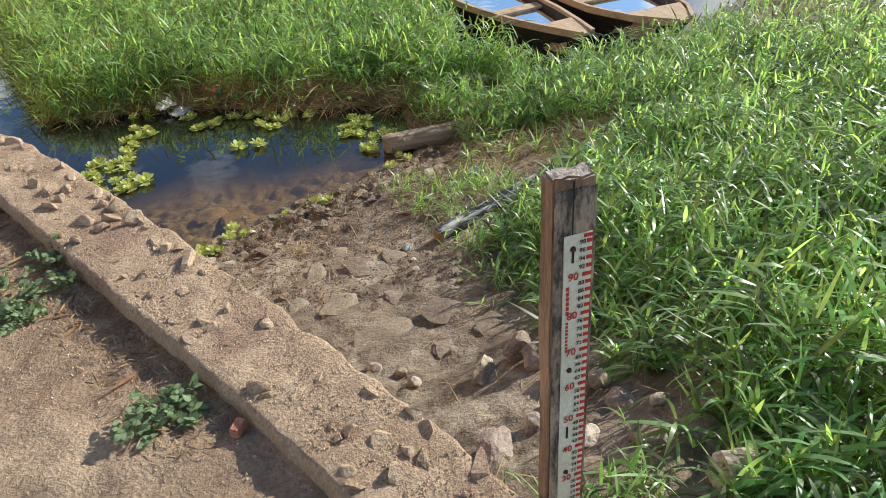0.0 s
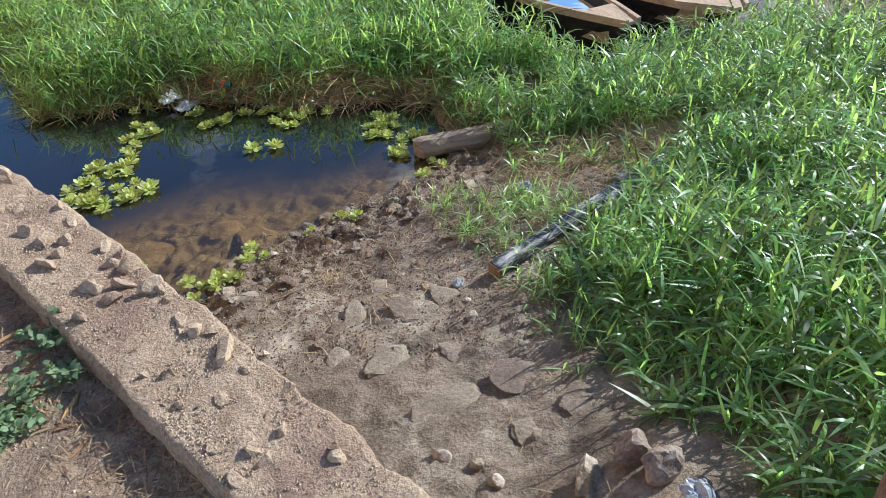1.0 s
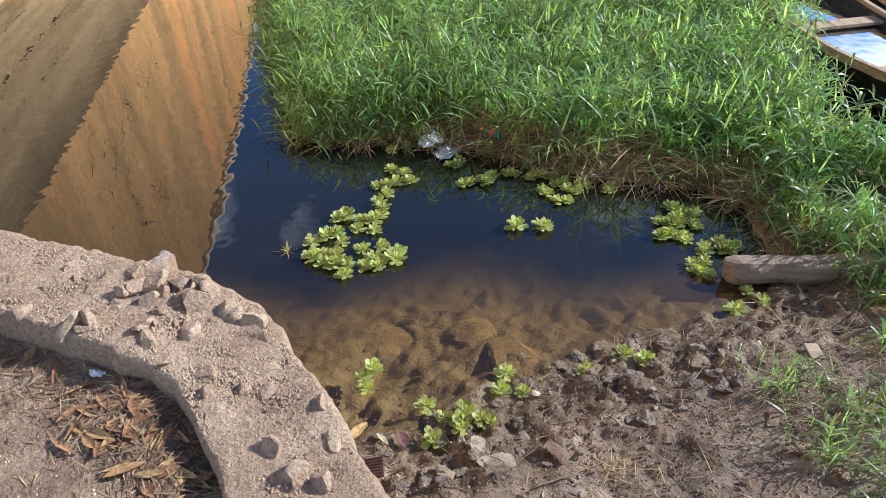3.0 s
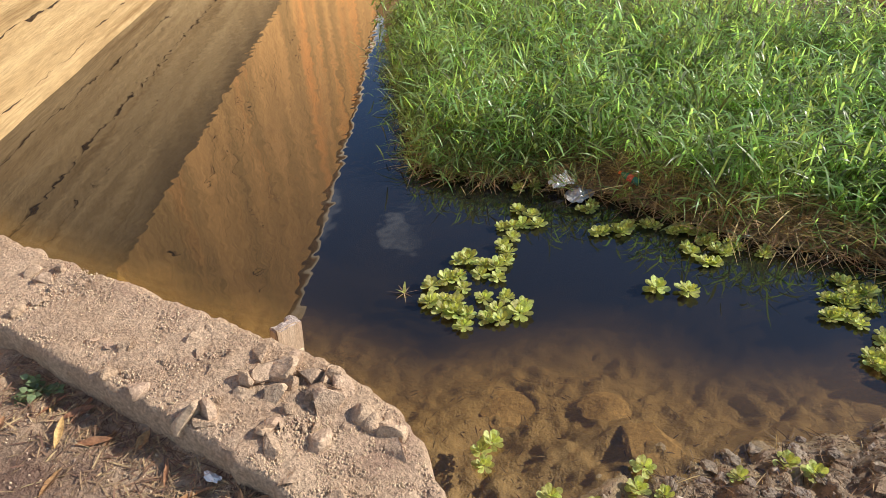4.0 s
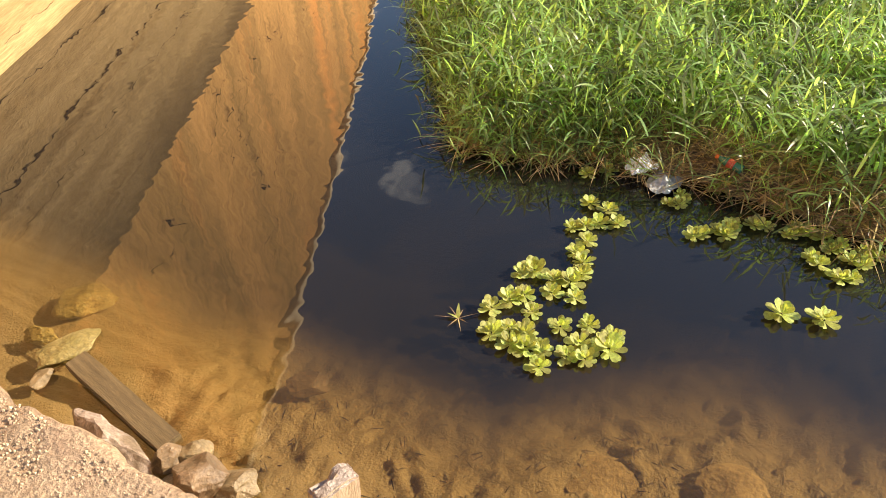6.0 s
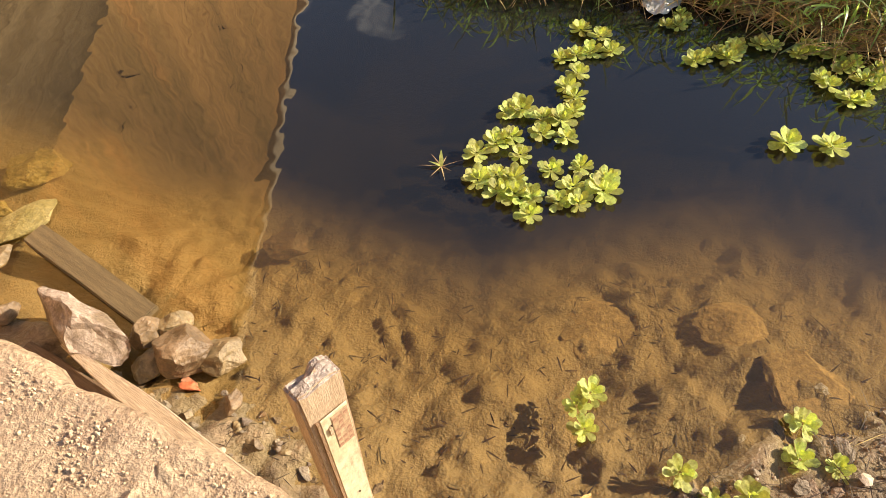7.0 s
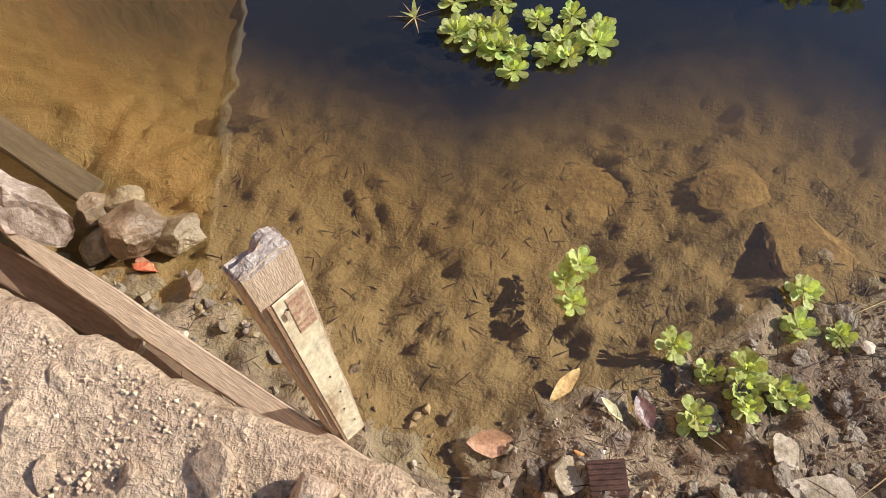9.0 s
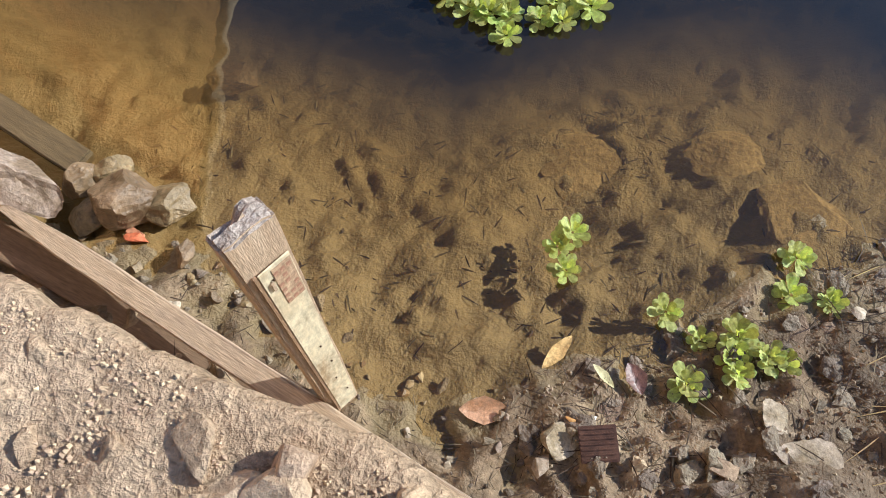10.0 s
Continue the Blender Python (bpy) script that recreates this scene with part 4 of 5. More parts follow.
M_KSTONE = mat("kerb_stone", (0.37, 0.27, 0.17), (0.49, 0.365, 0.245), 14, 110, 0.92, 0.5, obj_random=0.15, spec=0.15)
M_KCHUNK = mat("kerb_chunk", (0.41, 0.290, 0.185), (0.53, 0.388, 0.258), 16, 100, 0.93, 0.9, c3=(0.36, 0.25, 0.17), c3_cover=0.56, obj_random=0.12, spec=0.12)
KST = [(-0.81, 2.05, 0.034), (-0.7, 2.02, 0.045), (-0.41, 1.74, 0.045), (-0.91, 2.04, 0.03), (-0.58, 1.87, 0.035), (-0.52, 1.81, 0.028), (-0.22, 1.37, 0.026), (-0.28, 1.32, 0.024), (-0.21, 1.58, 0.024), (-0.05, 1.37, 0.022), (0.15, 1.12, 0.022), (0.26, 0.94, 0.028), (0.23, 0.91, 0.02), (0.35, 0.9, 0.03), (0.39, 0.78, 0.034), (0.43, 0.98, 0.028), (0.26, 0.81, 0.024), (0.6, 0.81, 0.034), (0.41, 0.86, 0.022), (-1.12, 2.3, 0.03), (-1.38, 2.58, 0.03), (-1.37, 2.5, 0.035), (-1.21, 2.5, 0.03), (-1.27, 2.34, 0.036), (-1.18, 2.3, 0.03), (-1.36, 2.4, 0.03), (-1.11, 2.17, 0.036), (-0.82, 2.13, 0.042), (-0.9, 2.16, 0.03), (-0.93, 2.06, 0.032), (-1.13, 2.41, 0.026), (-0.95, 2.26, 0.03), (-1.09, 2.22, 0.026)]
KST2 = [(-2.89, 2.72, 0.024), (-2.81, 2.77, 0.022), (-2.81, 2.71, 0.026), (-2.17, 2.50, 0.030), (-1.98, 2.49, 0.042), (-1.93, 2.52, 0.036), (-1.89, 2.69, 0.040), (-1.84, 2.7, 0.045), (-1.83, 2.64, 0.036), (-1.85, 2.755, 0.032), (-1.77, 2.73, 0.042), (-1.73, 2.74, 0.032), (-1.69, 2.73, 0.036), (-1.69, 2.68, 0.045), (-1.77, 2.56, 0.036), (-2.43, 2.58, 0.018), (-2.36, 2.58, 0.018), (-1.91, 2.61, 0.026), (-1.53, 2.69, 0.04), (-1.49, 2.66, 0.036), (-1.62, 2.71, 0.036), (-1.92, 2.64, 0.03), (-1.66, 2.58, 0.034)]
for i, (x, y, r) in enumerate(KST + KST2):
    stone(x, y, KERB_TOP + kerb_rise(x) - 0.004, r * 1.4, r * 1.1, r * 1.1, i + 1, "sandy broken stone set in the kerb's top", 47 * i % 360, 8 - 4 * (i % 5), M_KCHUNK, 0.46, "stones on the kerb", "stone", 7, 0.10, (0.3, 0.6))
rnd = random.Random(21)
for i in range(150):
    s, f = rnd.uniform(0.10, 0.99), rnd.betavariate(1.1, 1.3) * 0.86 + 0.07
    p = kerb_lerp(s, f)
    r = rnd.choice((0.009, 0.011, 0.013, 0.016, 0.02, 0.026, 0.032))
    stone(p.x, p.y, KERB_TOP + kerb_rise(p.x) - 0.005, r * 1.3, r * 1.0, r * rnd.uniform(0.7, 1.1), i + 60, "small sandy pebble bedded in the kerb's top", rnd.uniform(0, 360), rnd.uniform(-25, 25), M_KERB, 0.40, "pebbles in the kerb", "pebble", 7, 0.08, (0.22, 0.6))

# fine grit over kerb and terrace
def grit(name, n, place, lo, hi, material, label):
    vs, fs = [], []
    for _ in range(n):
        x, y, z = place()
        r = random.uniform(lo, hi)
        k = len(vs)
        a = random.uniform(0, 6.28)
        for q in range(4):
            vs.append((x + r * math.cos(a + q * 1.57) * random.uniform(0.7, 1.2), y + r * math.sin(a + q * 1.57) * random.uniform(0.7, 1.2), z - 0.002))
        vs.append((x + random.uniform(-0.3, 0.3) * r, y, z + r * random.uniform(0.6, 1.1)))
        fs += [(k, k + 1, k + 4), (k + 1, k + 2, k + 4), (k + 2, k + 3, k + 4), (k + 3, k, k + 4)]
    return tagged(link_mesh(name, vs, fs, material), label, "grit", kind="stuff")


def on_kerb():
    p = kerb_lerp(random.uniform(0.1, 0.99), random.uniform(0.05, 0.95))
    return p.x, p.y, KERB_TOP + kerb_rise(p.x) + 0.010 * noise.noise((p.x * 2.5, p.y * 2.5, 0)) + 0.001


def on_terrace():
    while True:
        x, y = random.uniform(-3.4, 0.9), random.uniform(-0.1, 2.62)
        if in_terrace(x, y):
            return x, y, terrace_z(x, y)


def on_mud():
    while True:
        x, y = random.uniform(-2.9, 1.4), random.uniform(0.9, 4.6)
        if 0.02 < shore_u(x, y) < 2.9 and 0.675 * x + 0.74 * y > 1.08 and y > 2.88 - 0.4 * (x > -1.5):
            return x, y, land(x, y)


M_GRIT = mat("grit", (0.40, 0.29, 0.185), (0.56, 0.42, 0.28), 30, 90, 0.95, 0, island=0.25, spec=0.1)
M_MUDGRIT = mat("mud_crumbs", (0.20, 0.145, 0.095), (0.33, 0.25, 0.17), 12, 90, 0.85, 0, island=0.35, spec=0.3)
grit("grit", 17000, on_kerb, 0.0015, 0.0042, M_GRIT, "coarse sandy grit on the kerb")
grit("grit", 10000, on_terrace, 0.002, 0.006, M_GRIT, "loose grit on the dry soil")
grit("mud_crumbs", 9500, on_mud, 0.003, 0.011, M_MUDGRIT, "crumbs of drying mud on the bank")

M_CLAY = mat("dry_clay", (0.22, 0.168, 0.115), (0.33, 0.258, 0.182), 5, 60, 0.9, 0.6, c3=(0.23, 0.17, 0.115), c3_cover=0.55, obj_random=0.15, spec=0.15)
BANK = [(0.80, 1.66, 0.080, 0.065, 0.075), (0.86, 1.58, 0.075, 0.06, 0.075), (0.65, 1.61, 0.11, 0.05, 0.035), (0.37, 1.71, 0.035, 0.03, 0.03), (0.18, 1.86, 0.05, 0.03, 0.025), (0.31, 1.80, 0.03, 0.028, 0.024), (1.04, 1.36, 0.052, 0.045, 0.045), (0.68, 1.13, 0.10, 0.075, 0.035), (0.80, 1.19, 0.05, 0.045, 0.035), (1.09, 0.98, 0.065, 0.05, 0.04), (1.24, 0.79, 0.085, 0.065, 0.085), (1.17, 1.14, 0.035, 0.03, 0.03), (0.34, 2.73, 0.040, 0.033, 0.026), (0.53, 1.90, 0.025, 0.02, 0.022), (1.08, 1.22, 0.06, 0.05, 0.03), (0.94, 1.07, 0.06, 0.05, 0.03), (0.92, 0.92, 0.055, 0.045, 0.035), (0.88, 1.30, 0.05, 0.04, 0.025)]
BANK2 = [(0.22, 2.95, 0.12, 0.09, 0.018), (0.53, 2.25, 0.15, 0.11, 0.016), (0.21, 2.14, 0.17, 0.11, 0.018), (-0.06, 2.46, 0.13, 0.09, 0.018), (-0.25, 2.87, 0.13, 0.08, 0.018), (0.02, 2.84, 0.13, 0.10, 0.016), (0.53, 1.92, 0.12, 0.08, 0.016), (0.45, 2.55, 0.11, 0.09, 0.014), (0.70, 2.05, 0.10, 0.07, 0.014), (-0.30, 2.55, 0.10, 0.06, 0.018), (0.25, 2.48, 0.09, 0.06, 0.016), (-0.1, 3.1, 0.1, 0.07, 0.016)]
for i, (x, y, a, b, c) in enumerate(BANK + BANK2):
    stone(x, y, land(x, y), a, b, c if c > 0.021 else c * 0.7, 300 + i, "pale dusty stone lying on the bank", 37 * i % 360, (8 - 4 * (i % 5)) * (c > 0.021), M_ROCK if c > 0.021 else M_CLAY, 0.30 if c > 0.021 else 0.47, "stones on the bank", "stone", 15, 0.25, (0.6, 0.88))
rnd = random.Random(31)
for i in range(45):
    x, y, z = on_mud()
    r = rnd.choice((0.008, 0.010, 0.013, 0.016, 0.022))
    stone(x, y, z, r * 1.3, r, r * 0.65, 400 + i, "small stone or clod on the muddy bank", rnd.uniform(0, 360), rnd.uniform(-20, 20), M_ROCK, 0.25, "stones on the bank")
# clods of drying mud at the waterline
M_CLOD = mat("mud_clod", (0.15, 0.112, 0.075), (0.28, 0.215, 0.150), 11, 60, 0.45, 0.9, obj_random=0.25, spec=0.35, bump_dist=0.015)
for i in range(125):
    while True:
        x, y = rnd.uniform(-1.7, 0.1), rnd.uniform(2.95, 4.4)
        if 0.0 < shore_u(x, y) < 0.62:
            break
    r = rnd.choice((0.014, 0.018, 0.024, 0.03, 0.04))
    tagged(stone(x, y, land(x, y), r * 1.3, r, r * 0.55, 600 + i, "dark lump of cracked mud near the waterline", rnd.uniform(0, 360), rnd.uniform(-15, 15), M_CLOD, 0.40, "mud clods", "mud_clod", 8, 0.75, (0.4, 0.8)), category="mud clod")
M_ALGAE = mat("algae_stone", (0.20, 0.155, 0.045), (0.31, 0.235, 0.085), 9, 60, 0.5, 0.8, spec=0.4)
# wet stones by the wall's foot
for i, (x, y, z, a, b, c, rz, lab) in enumerate([(-3.57, 3.17, 0.05, 0.27, 0.13, 0.17, -12, "large pale block of stone beside the timber"), (-3.18, 3.25, 0.03, 0.13, 0.115, 0.10, 30, "wet brown stone at the water's edge"), (-3.06, 3.31, 0.01, 0.12, 0.085, 0.06, 10, "wet brown stone at the water's edge"), (-3.38, 3.27, 0.03, 0.08, 0.07, 0.075, 60, "wet brown stone at the water's edge"), (-3.31, 3.35, 0.02, 0.09, 0.065, 0.06, 20, "wet brown stone at the water's edge"), (-3.30, 3.17, 0.005, 0.085, 0.075, 0.04, 80, "wet brown stone at the water's edge"), (-2.90, 3.17, 0.03, 0.035, 0.06, 0.035, 20, "dark wet stone on the mud"), (-4.68, 3.85, -0.12, 0.19, 0.15, 0.09, 30, "algae-coated stone just under water"), (-4.36, 3.52, -0.03, 0.20, 0.11, 0.05, 60, "long wet stone slab at the water's edge"), (-4.30, 3.34, 0.0, 0.07, 0.05, 0.04, 100, "wet stone by the wall's foot"), (-4.02, 3.12, 0.02, 0.06, 0.05, 0.05, 60, "wet stone by the wall's foot"), (-4.62, 3.55, -0.06, 0.12, 0.06, 0.05, 15, "wet stone by the wall's foot"), (-3.19, 3.91, -0.10, 0.13, 0.08, 0.04, 25, "pale stone lying under the water")]):
    stone(x, y, z, a, b, c, 800 + i, lab, rz, 0, (M_ALGAE if i in (7, 8, 11) else M_WETROCK) if i else M_ROCK, 0.30 if i else 0.2, "stones at the wall's foot", "stone", 18 if i else 9, 0.22, (0.6, 0.88) if i else (0.42, 0.66))
M_SLAB = mat("silted_slab", (0.25, 0.175, 0.085), (0.36, 0.26, 0.135), 8, 60, 0.7, 0.7, spec=0.2)
# slabs on the bottom
for i, (x, y, a, b, c) in enumerate([(-1.72, 4.03, 0.25, 0.15, 0.030), (-1.06, 4.02, 0.22, 0.15, 0.028), (-1.32, 4.22, 0.15, 0.10, 0.024)]):
    stone(x, y, land(x, y) - (0.014, 0.030, 0.018)[i], a, b, c, 850 + i, "flat silt-covered slab under shallow water", (-20, 35, 10)[i], 3, M_SLAB, 0.42, "slabs under water", "stone", 6, 0.30, (0.4, 0.75))


# ---- timber ----
def timber(name, a, b, w, h, material, label, category, taper=1.0, seed=1.0, twist=0.0, bevel=0.006):
    a, b = Vector(a), Vector(b)
    d = b - a
    bm = bm_box(d.length, w, h, 24, 0.005, seed, bevel)
    for v in bm.verts:
        t = v.co.x / d.length + 0.5
        if t < 0.2:
            k = taper + (1 - taper) * (t / 0.2)
            v.co.y *= k
            v.co.z *= k
    ob = bm_object(name, bm, material)
    ob.matrix_basis = Matrix.LocRotScale((a + b) / 2, d.to_track_quat("X", "Z"), None) @ pose(0, 0, 0, twist)
    return tagged(ob, label, category)


timber("timber", (-3.60, 3.085, 0.13), (-1.66, 2.765, 0.235), 0.072, 0.055, M_OLDWOOD, "grey weathered squared timber lying along the kerb's foot", "timber", 0.25, 2, 8)
timber("plank", (-3.8, 3.0, 0.06), (-2.3, 2.86, 0.06), 0.12, 0.03, mat("wet_plank", (0.14, 0.09, 0.055), (0.22, 0.145, 0.09), 5, 50, 0.7, 0.4, stretch=(0.6, 8, 8), local=True), "dark damp plank lying against the wall's foot", "plank", 1, 5)
timber("plank", (-4.22, 3.48, 0.025), (-3.46, 3.34, -0.005), 0.11, 0.06, mat("wet_beam", (0.105, 0.070, 0.030), (0.165, 0.112, 0.050), 5, 50, 0.7, 0.4, stretch=(0.6, 8, 8), local=True, spec=0.5), "soaked brown beam lying half under water", "plank", 1, 7)
M_DARKBEAM = mat("black_beam", (0.020, 0.022, 0.028), (0.04, 0.04, 0.048), 5, 40, 0.5, 0.4, c3=(0.50, 0.46, 0.42), c3_cover=0.47, stretch=(1.6, 7, 7), local=True, spec=0.2)
beam = timber("beam", (0.48, 3.08, land(0.48, 3.08) + 0.035), (1.62, 4.02, land(1.62, 4.02) + 0.04), 0.095, 0.085, M_DARKBEAM, "black-painted squared beam with peeling paint lying in the grass", "beam", 1, 9)
bm = bm_box(0.006, 0.092, 0.082, 0, 0, 0, 0.004)
end = part("cut_end", bm, M_WOOD, beam, "bare sawn wood end")
end.location = (-(Vector((0.48, 3.08)) - Vector((1.62, 4.02))).length / 2 - 0.004, 0, 0)


def build_log():
    bm = bmesh.new()
    rings, seg = 26, 18
    grid = []
    for i in range(rings):
        t = i / (rings - 1)
        line = []
        for k in range(seg):
            a = 2 * math.pi * k / seg
            r = 0.085 * (1 + 0.16 * noise.fractal((math.cos(a) * 1.5, math.sin(a) * 1.5, t * 5), 0.9, 2, 3)) * (0.88 if i in (0, rings - 1) else 1)
            line.append(bm.verts.new((t * 0.85 + (0.03 * math.cos(a * 2) if i == 0 else 0), r * math.cos(a), r * math.sin(a))))
        grid.append(line)
    for i in range(rings - 1):
        for k in range(seg):
            bm.faces.new((grid[i][k], grid[i + 1][k], grid[i + 1][(k + 1) % seg], grid[i][(k + 1) % seg]))
    bm.faces.new(grid[0])
    bm.faces.new(list(reversed(grid[-1])))
    ob = bm_object("log", bm, M_LOG)
    ob.matrix_basis = pose(0.03, 4.97, 0.06, 0, -3, 12)
    return tagged(ob, "weathered brown log half in the water under the grass", "log")


M_LOG = mat("log_wood", (0.28, 0.20, 0.13), (0.42, 0.32, 0.22), 5, 50, 0.85, 0.6, stretch=(0.6, 7, 7), local=True)
build_log()
timber("driftwood", (1.05, 6.35, 0.10), (1.75, 5.85, 0.14), 0.10, 0.07, M_LOG, "grey driftwood log in the grass beside the boat", "log", 1, 12, 30, 0.02)


# ---- boats ----
M_HULL = mat("tarred_hull", (0.018, 0.017, 0.018), (0.05, 0.042, 0.035), 6, 60, 0.55, 0.4, c3=(0.30, 0.19, 0.12), c3_cover=0.60, stretch=(3, 0.6, 2), local=True)
M_BOATWOOD = mat("boat_wood", (0.40, 0.28, 0.165), (0.56, 0.40, 0.25), 5, 50, 0.75, 0.4, c3=(0.16, 0.11, 0.075), c3_cover=0.56, stretch=(3, 0.5, 3), local=True)
M_INNER = mat("boat_inside", (0.10, 0.07, 0.05), (0.17, 0.12, 0.085), 5, 50, 0.7, 0.4, local=True)
M_BILGE = water_mat("bilge_water", (0.5, 0.48, 0.45), (0.07, 0.085, 0.10), 0.5, 1.40)


def boat(x, y, heading, length, beam_w, bluff, label):
    """Axes: bow at 0, stern along +y, x across."""
    ob = thing("rowing_boat", pose(x, y, 0, 0, 0, heading), label, "boat", "moored rowing boats")
    half = lambda t: beam_w / 2 * float(np.interp(t, [0, 0.08, 0.2, 0.4, 0.65, 1.0], [0.17, 0.40 + 0.2 * bluff, 0.68 + 0.2 * bluff, 0.94, 1.0, 0.82]))
    sheer = lambda t: 0.40 - 0.07 * math.sin(min(1, t * 1.3) * math.pi) + 0.02 * t
    stations = [i / 24 for i in range(25)]
    bm = bmesh.new()
    rings = []
    for t in stations:
        w, h, yy = half(t), sheer(t), t * length
        rake = -0.10 * (1 - t) ** 6
        ring = [(-w * 0.62, yy - rake * 3, -0.08), (-w, yy + rake, h), (-w + 0.028, yy + rake, h), (-w * 0.62 + 0.028, yy - rake * 3, -0.045),
                (w * 0.62 - 0.028, yy - rake * 3, -0.045), (w - 0.028, yy + rake, h), (w, yy + rake, h), (w * 0.62, yy - rake * 3, -0.08)]
        rings.append([bm.verts.new(p) for p in ring])
    for a, b in zip(rings, rings[1:]):
        for k in range(8):
            bm.faces.new((a[k], a[(k + 1) % 8], b[(k + 1) % 8], b[k]))
    bm.faces.new(list(reversed(rings[0])))
    bm.faces.new(rings[-1])
    bmesh.ops.recalc_face_normals(bm, faces=bm.faces[:])
    part("hull", bm, M_HULL, ob, "black tarred planking with bare patches")
    for sgn in (-1, 1):
        bm = bmesh.new()
        rows = []
        for t in stations:
            w, h, yy = half(t), sheer(t), t * length - 0.10 * (1 - t) ** 6
            x0, x1 = sgn * (w + 0.010), sgn * (w - 0.034)
            rows.append([bm.verts.new(p) for p in ((x0, yy, h - 0.05), (x0, yy, h + 0.022), (x1, yy, h + 0.022), (x1, yy, h - 0.05))])
        for a, b in zip(rows, rows[1:]):
            for k in range(4):
                bm.faces.new((a[k], a[(k + 1) % 4], b[(k + 1) % 4], b[k]))
        bm.faces.new(rows[0])
        bm.faces.new(list(reversed(rows[-1])))
        bmesh.ops.recalc_face_normals(bm, faces=bm.faces[:])
        part("gunwale", bm, M_BOATWOOD, ob, "bare tan wooden rail")
        bm = bmesh.new()
        rows = []
        for t in stations[1:]:
            w, h, yy = half(t), sheer(t), t * length - 0.10 * (1 - t) ** 6
            rows.append([bm.verts.new(p) for p in ((sgn * (w - 0.030), yy, h - 0.04), (sgn * (w * 0.82 - 0.034), yy, 0.12))])
        for a, b in zip(rows, rows[1:]):
            bm.faces.new((a[0], a[1], b[1], b[0]))
        part("inner_planking", bm, M_BOATWOOD, ob)
    bow = bmesh.new()
    vs = [bow.verts.new(p) for p in ((-half(0), -0.1, 0.40), (half(0), -0.1, 0.40), (half(0.1) - 0.03, 0.1 * length, 0.385), (-half(0.1) + 0.03, 0.1 * length, 0.385))]
    f = bow.faces.new(vs)
    ret = bmesh.ops.extrude_face_region(bow, geom=[f])
    bmesh.ops.translate(bow, vec=(0, 0, -0.03), verts=[v for v in ret["geom"] if isinstance(v, bmesh.types.BMVert)])
    bmesh.ops.recalc_face_normals(bow, faces=bow.faces[:])
    part("bow_deck", bow, M_BOATWOOD, ob)
    for t in (0.30, 0.55, 0.80):
        part("thwart", bm_box(2 * half(t) - 0.05, 0.17, 0.03, 4, 0.002, t, 0.004, (0, t * length, sheer(t) - 0.055)), M_BOATWOOD, ob)
    for t in (0.16, 0.42, 0.68, 0.92):
        part("rib", bm_box(1.24 * half(t) - 0.03, 0.05, 0.06, 0, 0, 0, 0.004, (0, t * length, -0.01)), M_INNER, ob)
    bm = bmesh.new()
    vs = [bm.verts.new((sgn * (half(t) * 0.7), t * length, 0.27)) for sgn, ts in ((-1, stations[2:]), (1, list(reversed(stations[2:])))) for t in ts]
    bm.faces.new(vs)
    part("bilge_water", bm, M_BILGE, ob, "rain water standing in the bottom")
    return ob


boat(1.98, 6.62, 27, 4.2, 0.98, 0.0, "old tan wooden rowing boat with tarred sides in the reeds")
boat(3.05, 6.86, 22, 4.4, 1.22, 1.0, "second wooden rowing boat with pale rail and black hull")


# ---- weeds and litter ----
M_WEED = mat("weed_leaf", (0.14, 0.19, 0.085), (0.22, 0.275, 0.14), 12, 60, 0.6, 0.1, translucent=0.25, island=0.35)
M_DEADLEAF = mat("dead_leaf", (0.30, 0.16, 0.065), (0.42, 0.25, 0.11), 20, 80, 0.7, 0.3, obj_random=0.35)
M_BANKLEAF = mat("grey_leaf", (0.17, 0.125, 0.082), (0.30, 0.23, 0.155), 20, 80, 0.8, 0.3, obj_random=0.4)
M_STRAW = mat("leaf_litter", (0.20, 0.13, 0.075), (0.34, 0.22, 0.12), 15, 80, 0.85, 0, island=0.5)
M_PLASTIC = mat("clear_plastic", (0.27, 0.27, 0.27), (0.42, 0.42, 0.42), 15, 60, 0.25, 0.2, spec=0.7, fine_mix=0.15)


def weed(x, y, z, spread, n, seed, label, leaf=0.024):
    rnd = random.Random(seed)
    ob = thing("weed", pose(x, y, z), label, "weed", "weeds along the kerb")
    stems, leaves = [], []
    for k in range(max(4, n // 9)):
        a, ln = rnd.uniform(0, 6.28), spread * rnd.uniform(0.5, 1.1)
        el = rnd.uniform(0.25, 1.1)
        stems.append((a, ln, el))
    st = np.array(stems)
    v, f = leaf_strips(np.zeros((len(st), 3)), st[:, 0], st[:, 2], st[:, 1], np.full(len(st), 0.005), np.full(len(st), 0.2), 5)
    s = strips_object("stems", [(v, f)], M_WEED)
    s.parent = ob
    roots, az = [], []
    for _ in range(n):
        a, ln, el = rnd.choice(stems)
        t = rnd.uniform(0.25, 1.0)
        roots.append((math.cos(a) * math.cos(el) * ln * t + rnd.gauss(0, 0.008), math.sin(a) * math.cos(el) * ln * t + rnd.gauss(0, 0.008), ln * (math.sin(el) * t - 0.2 * t * t) + 0.006))
        az.append(a + rnd.uniform(-1.8, 1.8))
    az = np.array(az)
    lens = leaf * np.random.uniform(0.7, 1.4, n)
    pieces = [leaf_strips(np.array(roots), az, np.random.uniform(0.0, 0.9, n), lens, lens * 0.75, np.random.uniform(0, 0.5, n), 5)]
    fol = strips_object("foliage", pieces, M_WEED)
    fol.parent = ob
    return ob


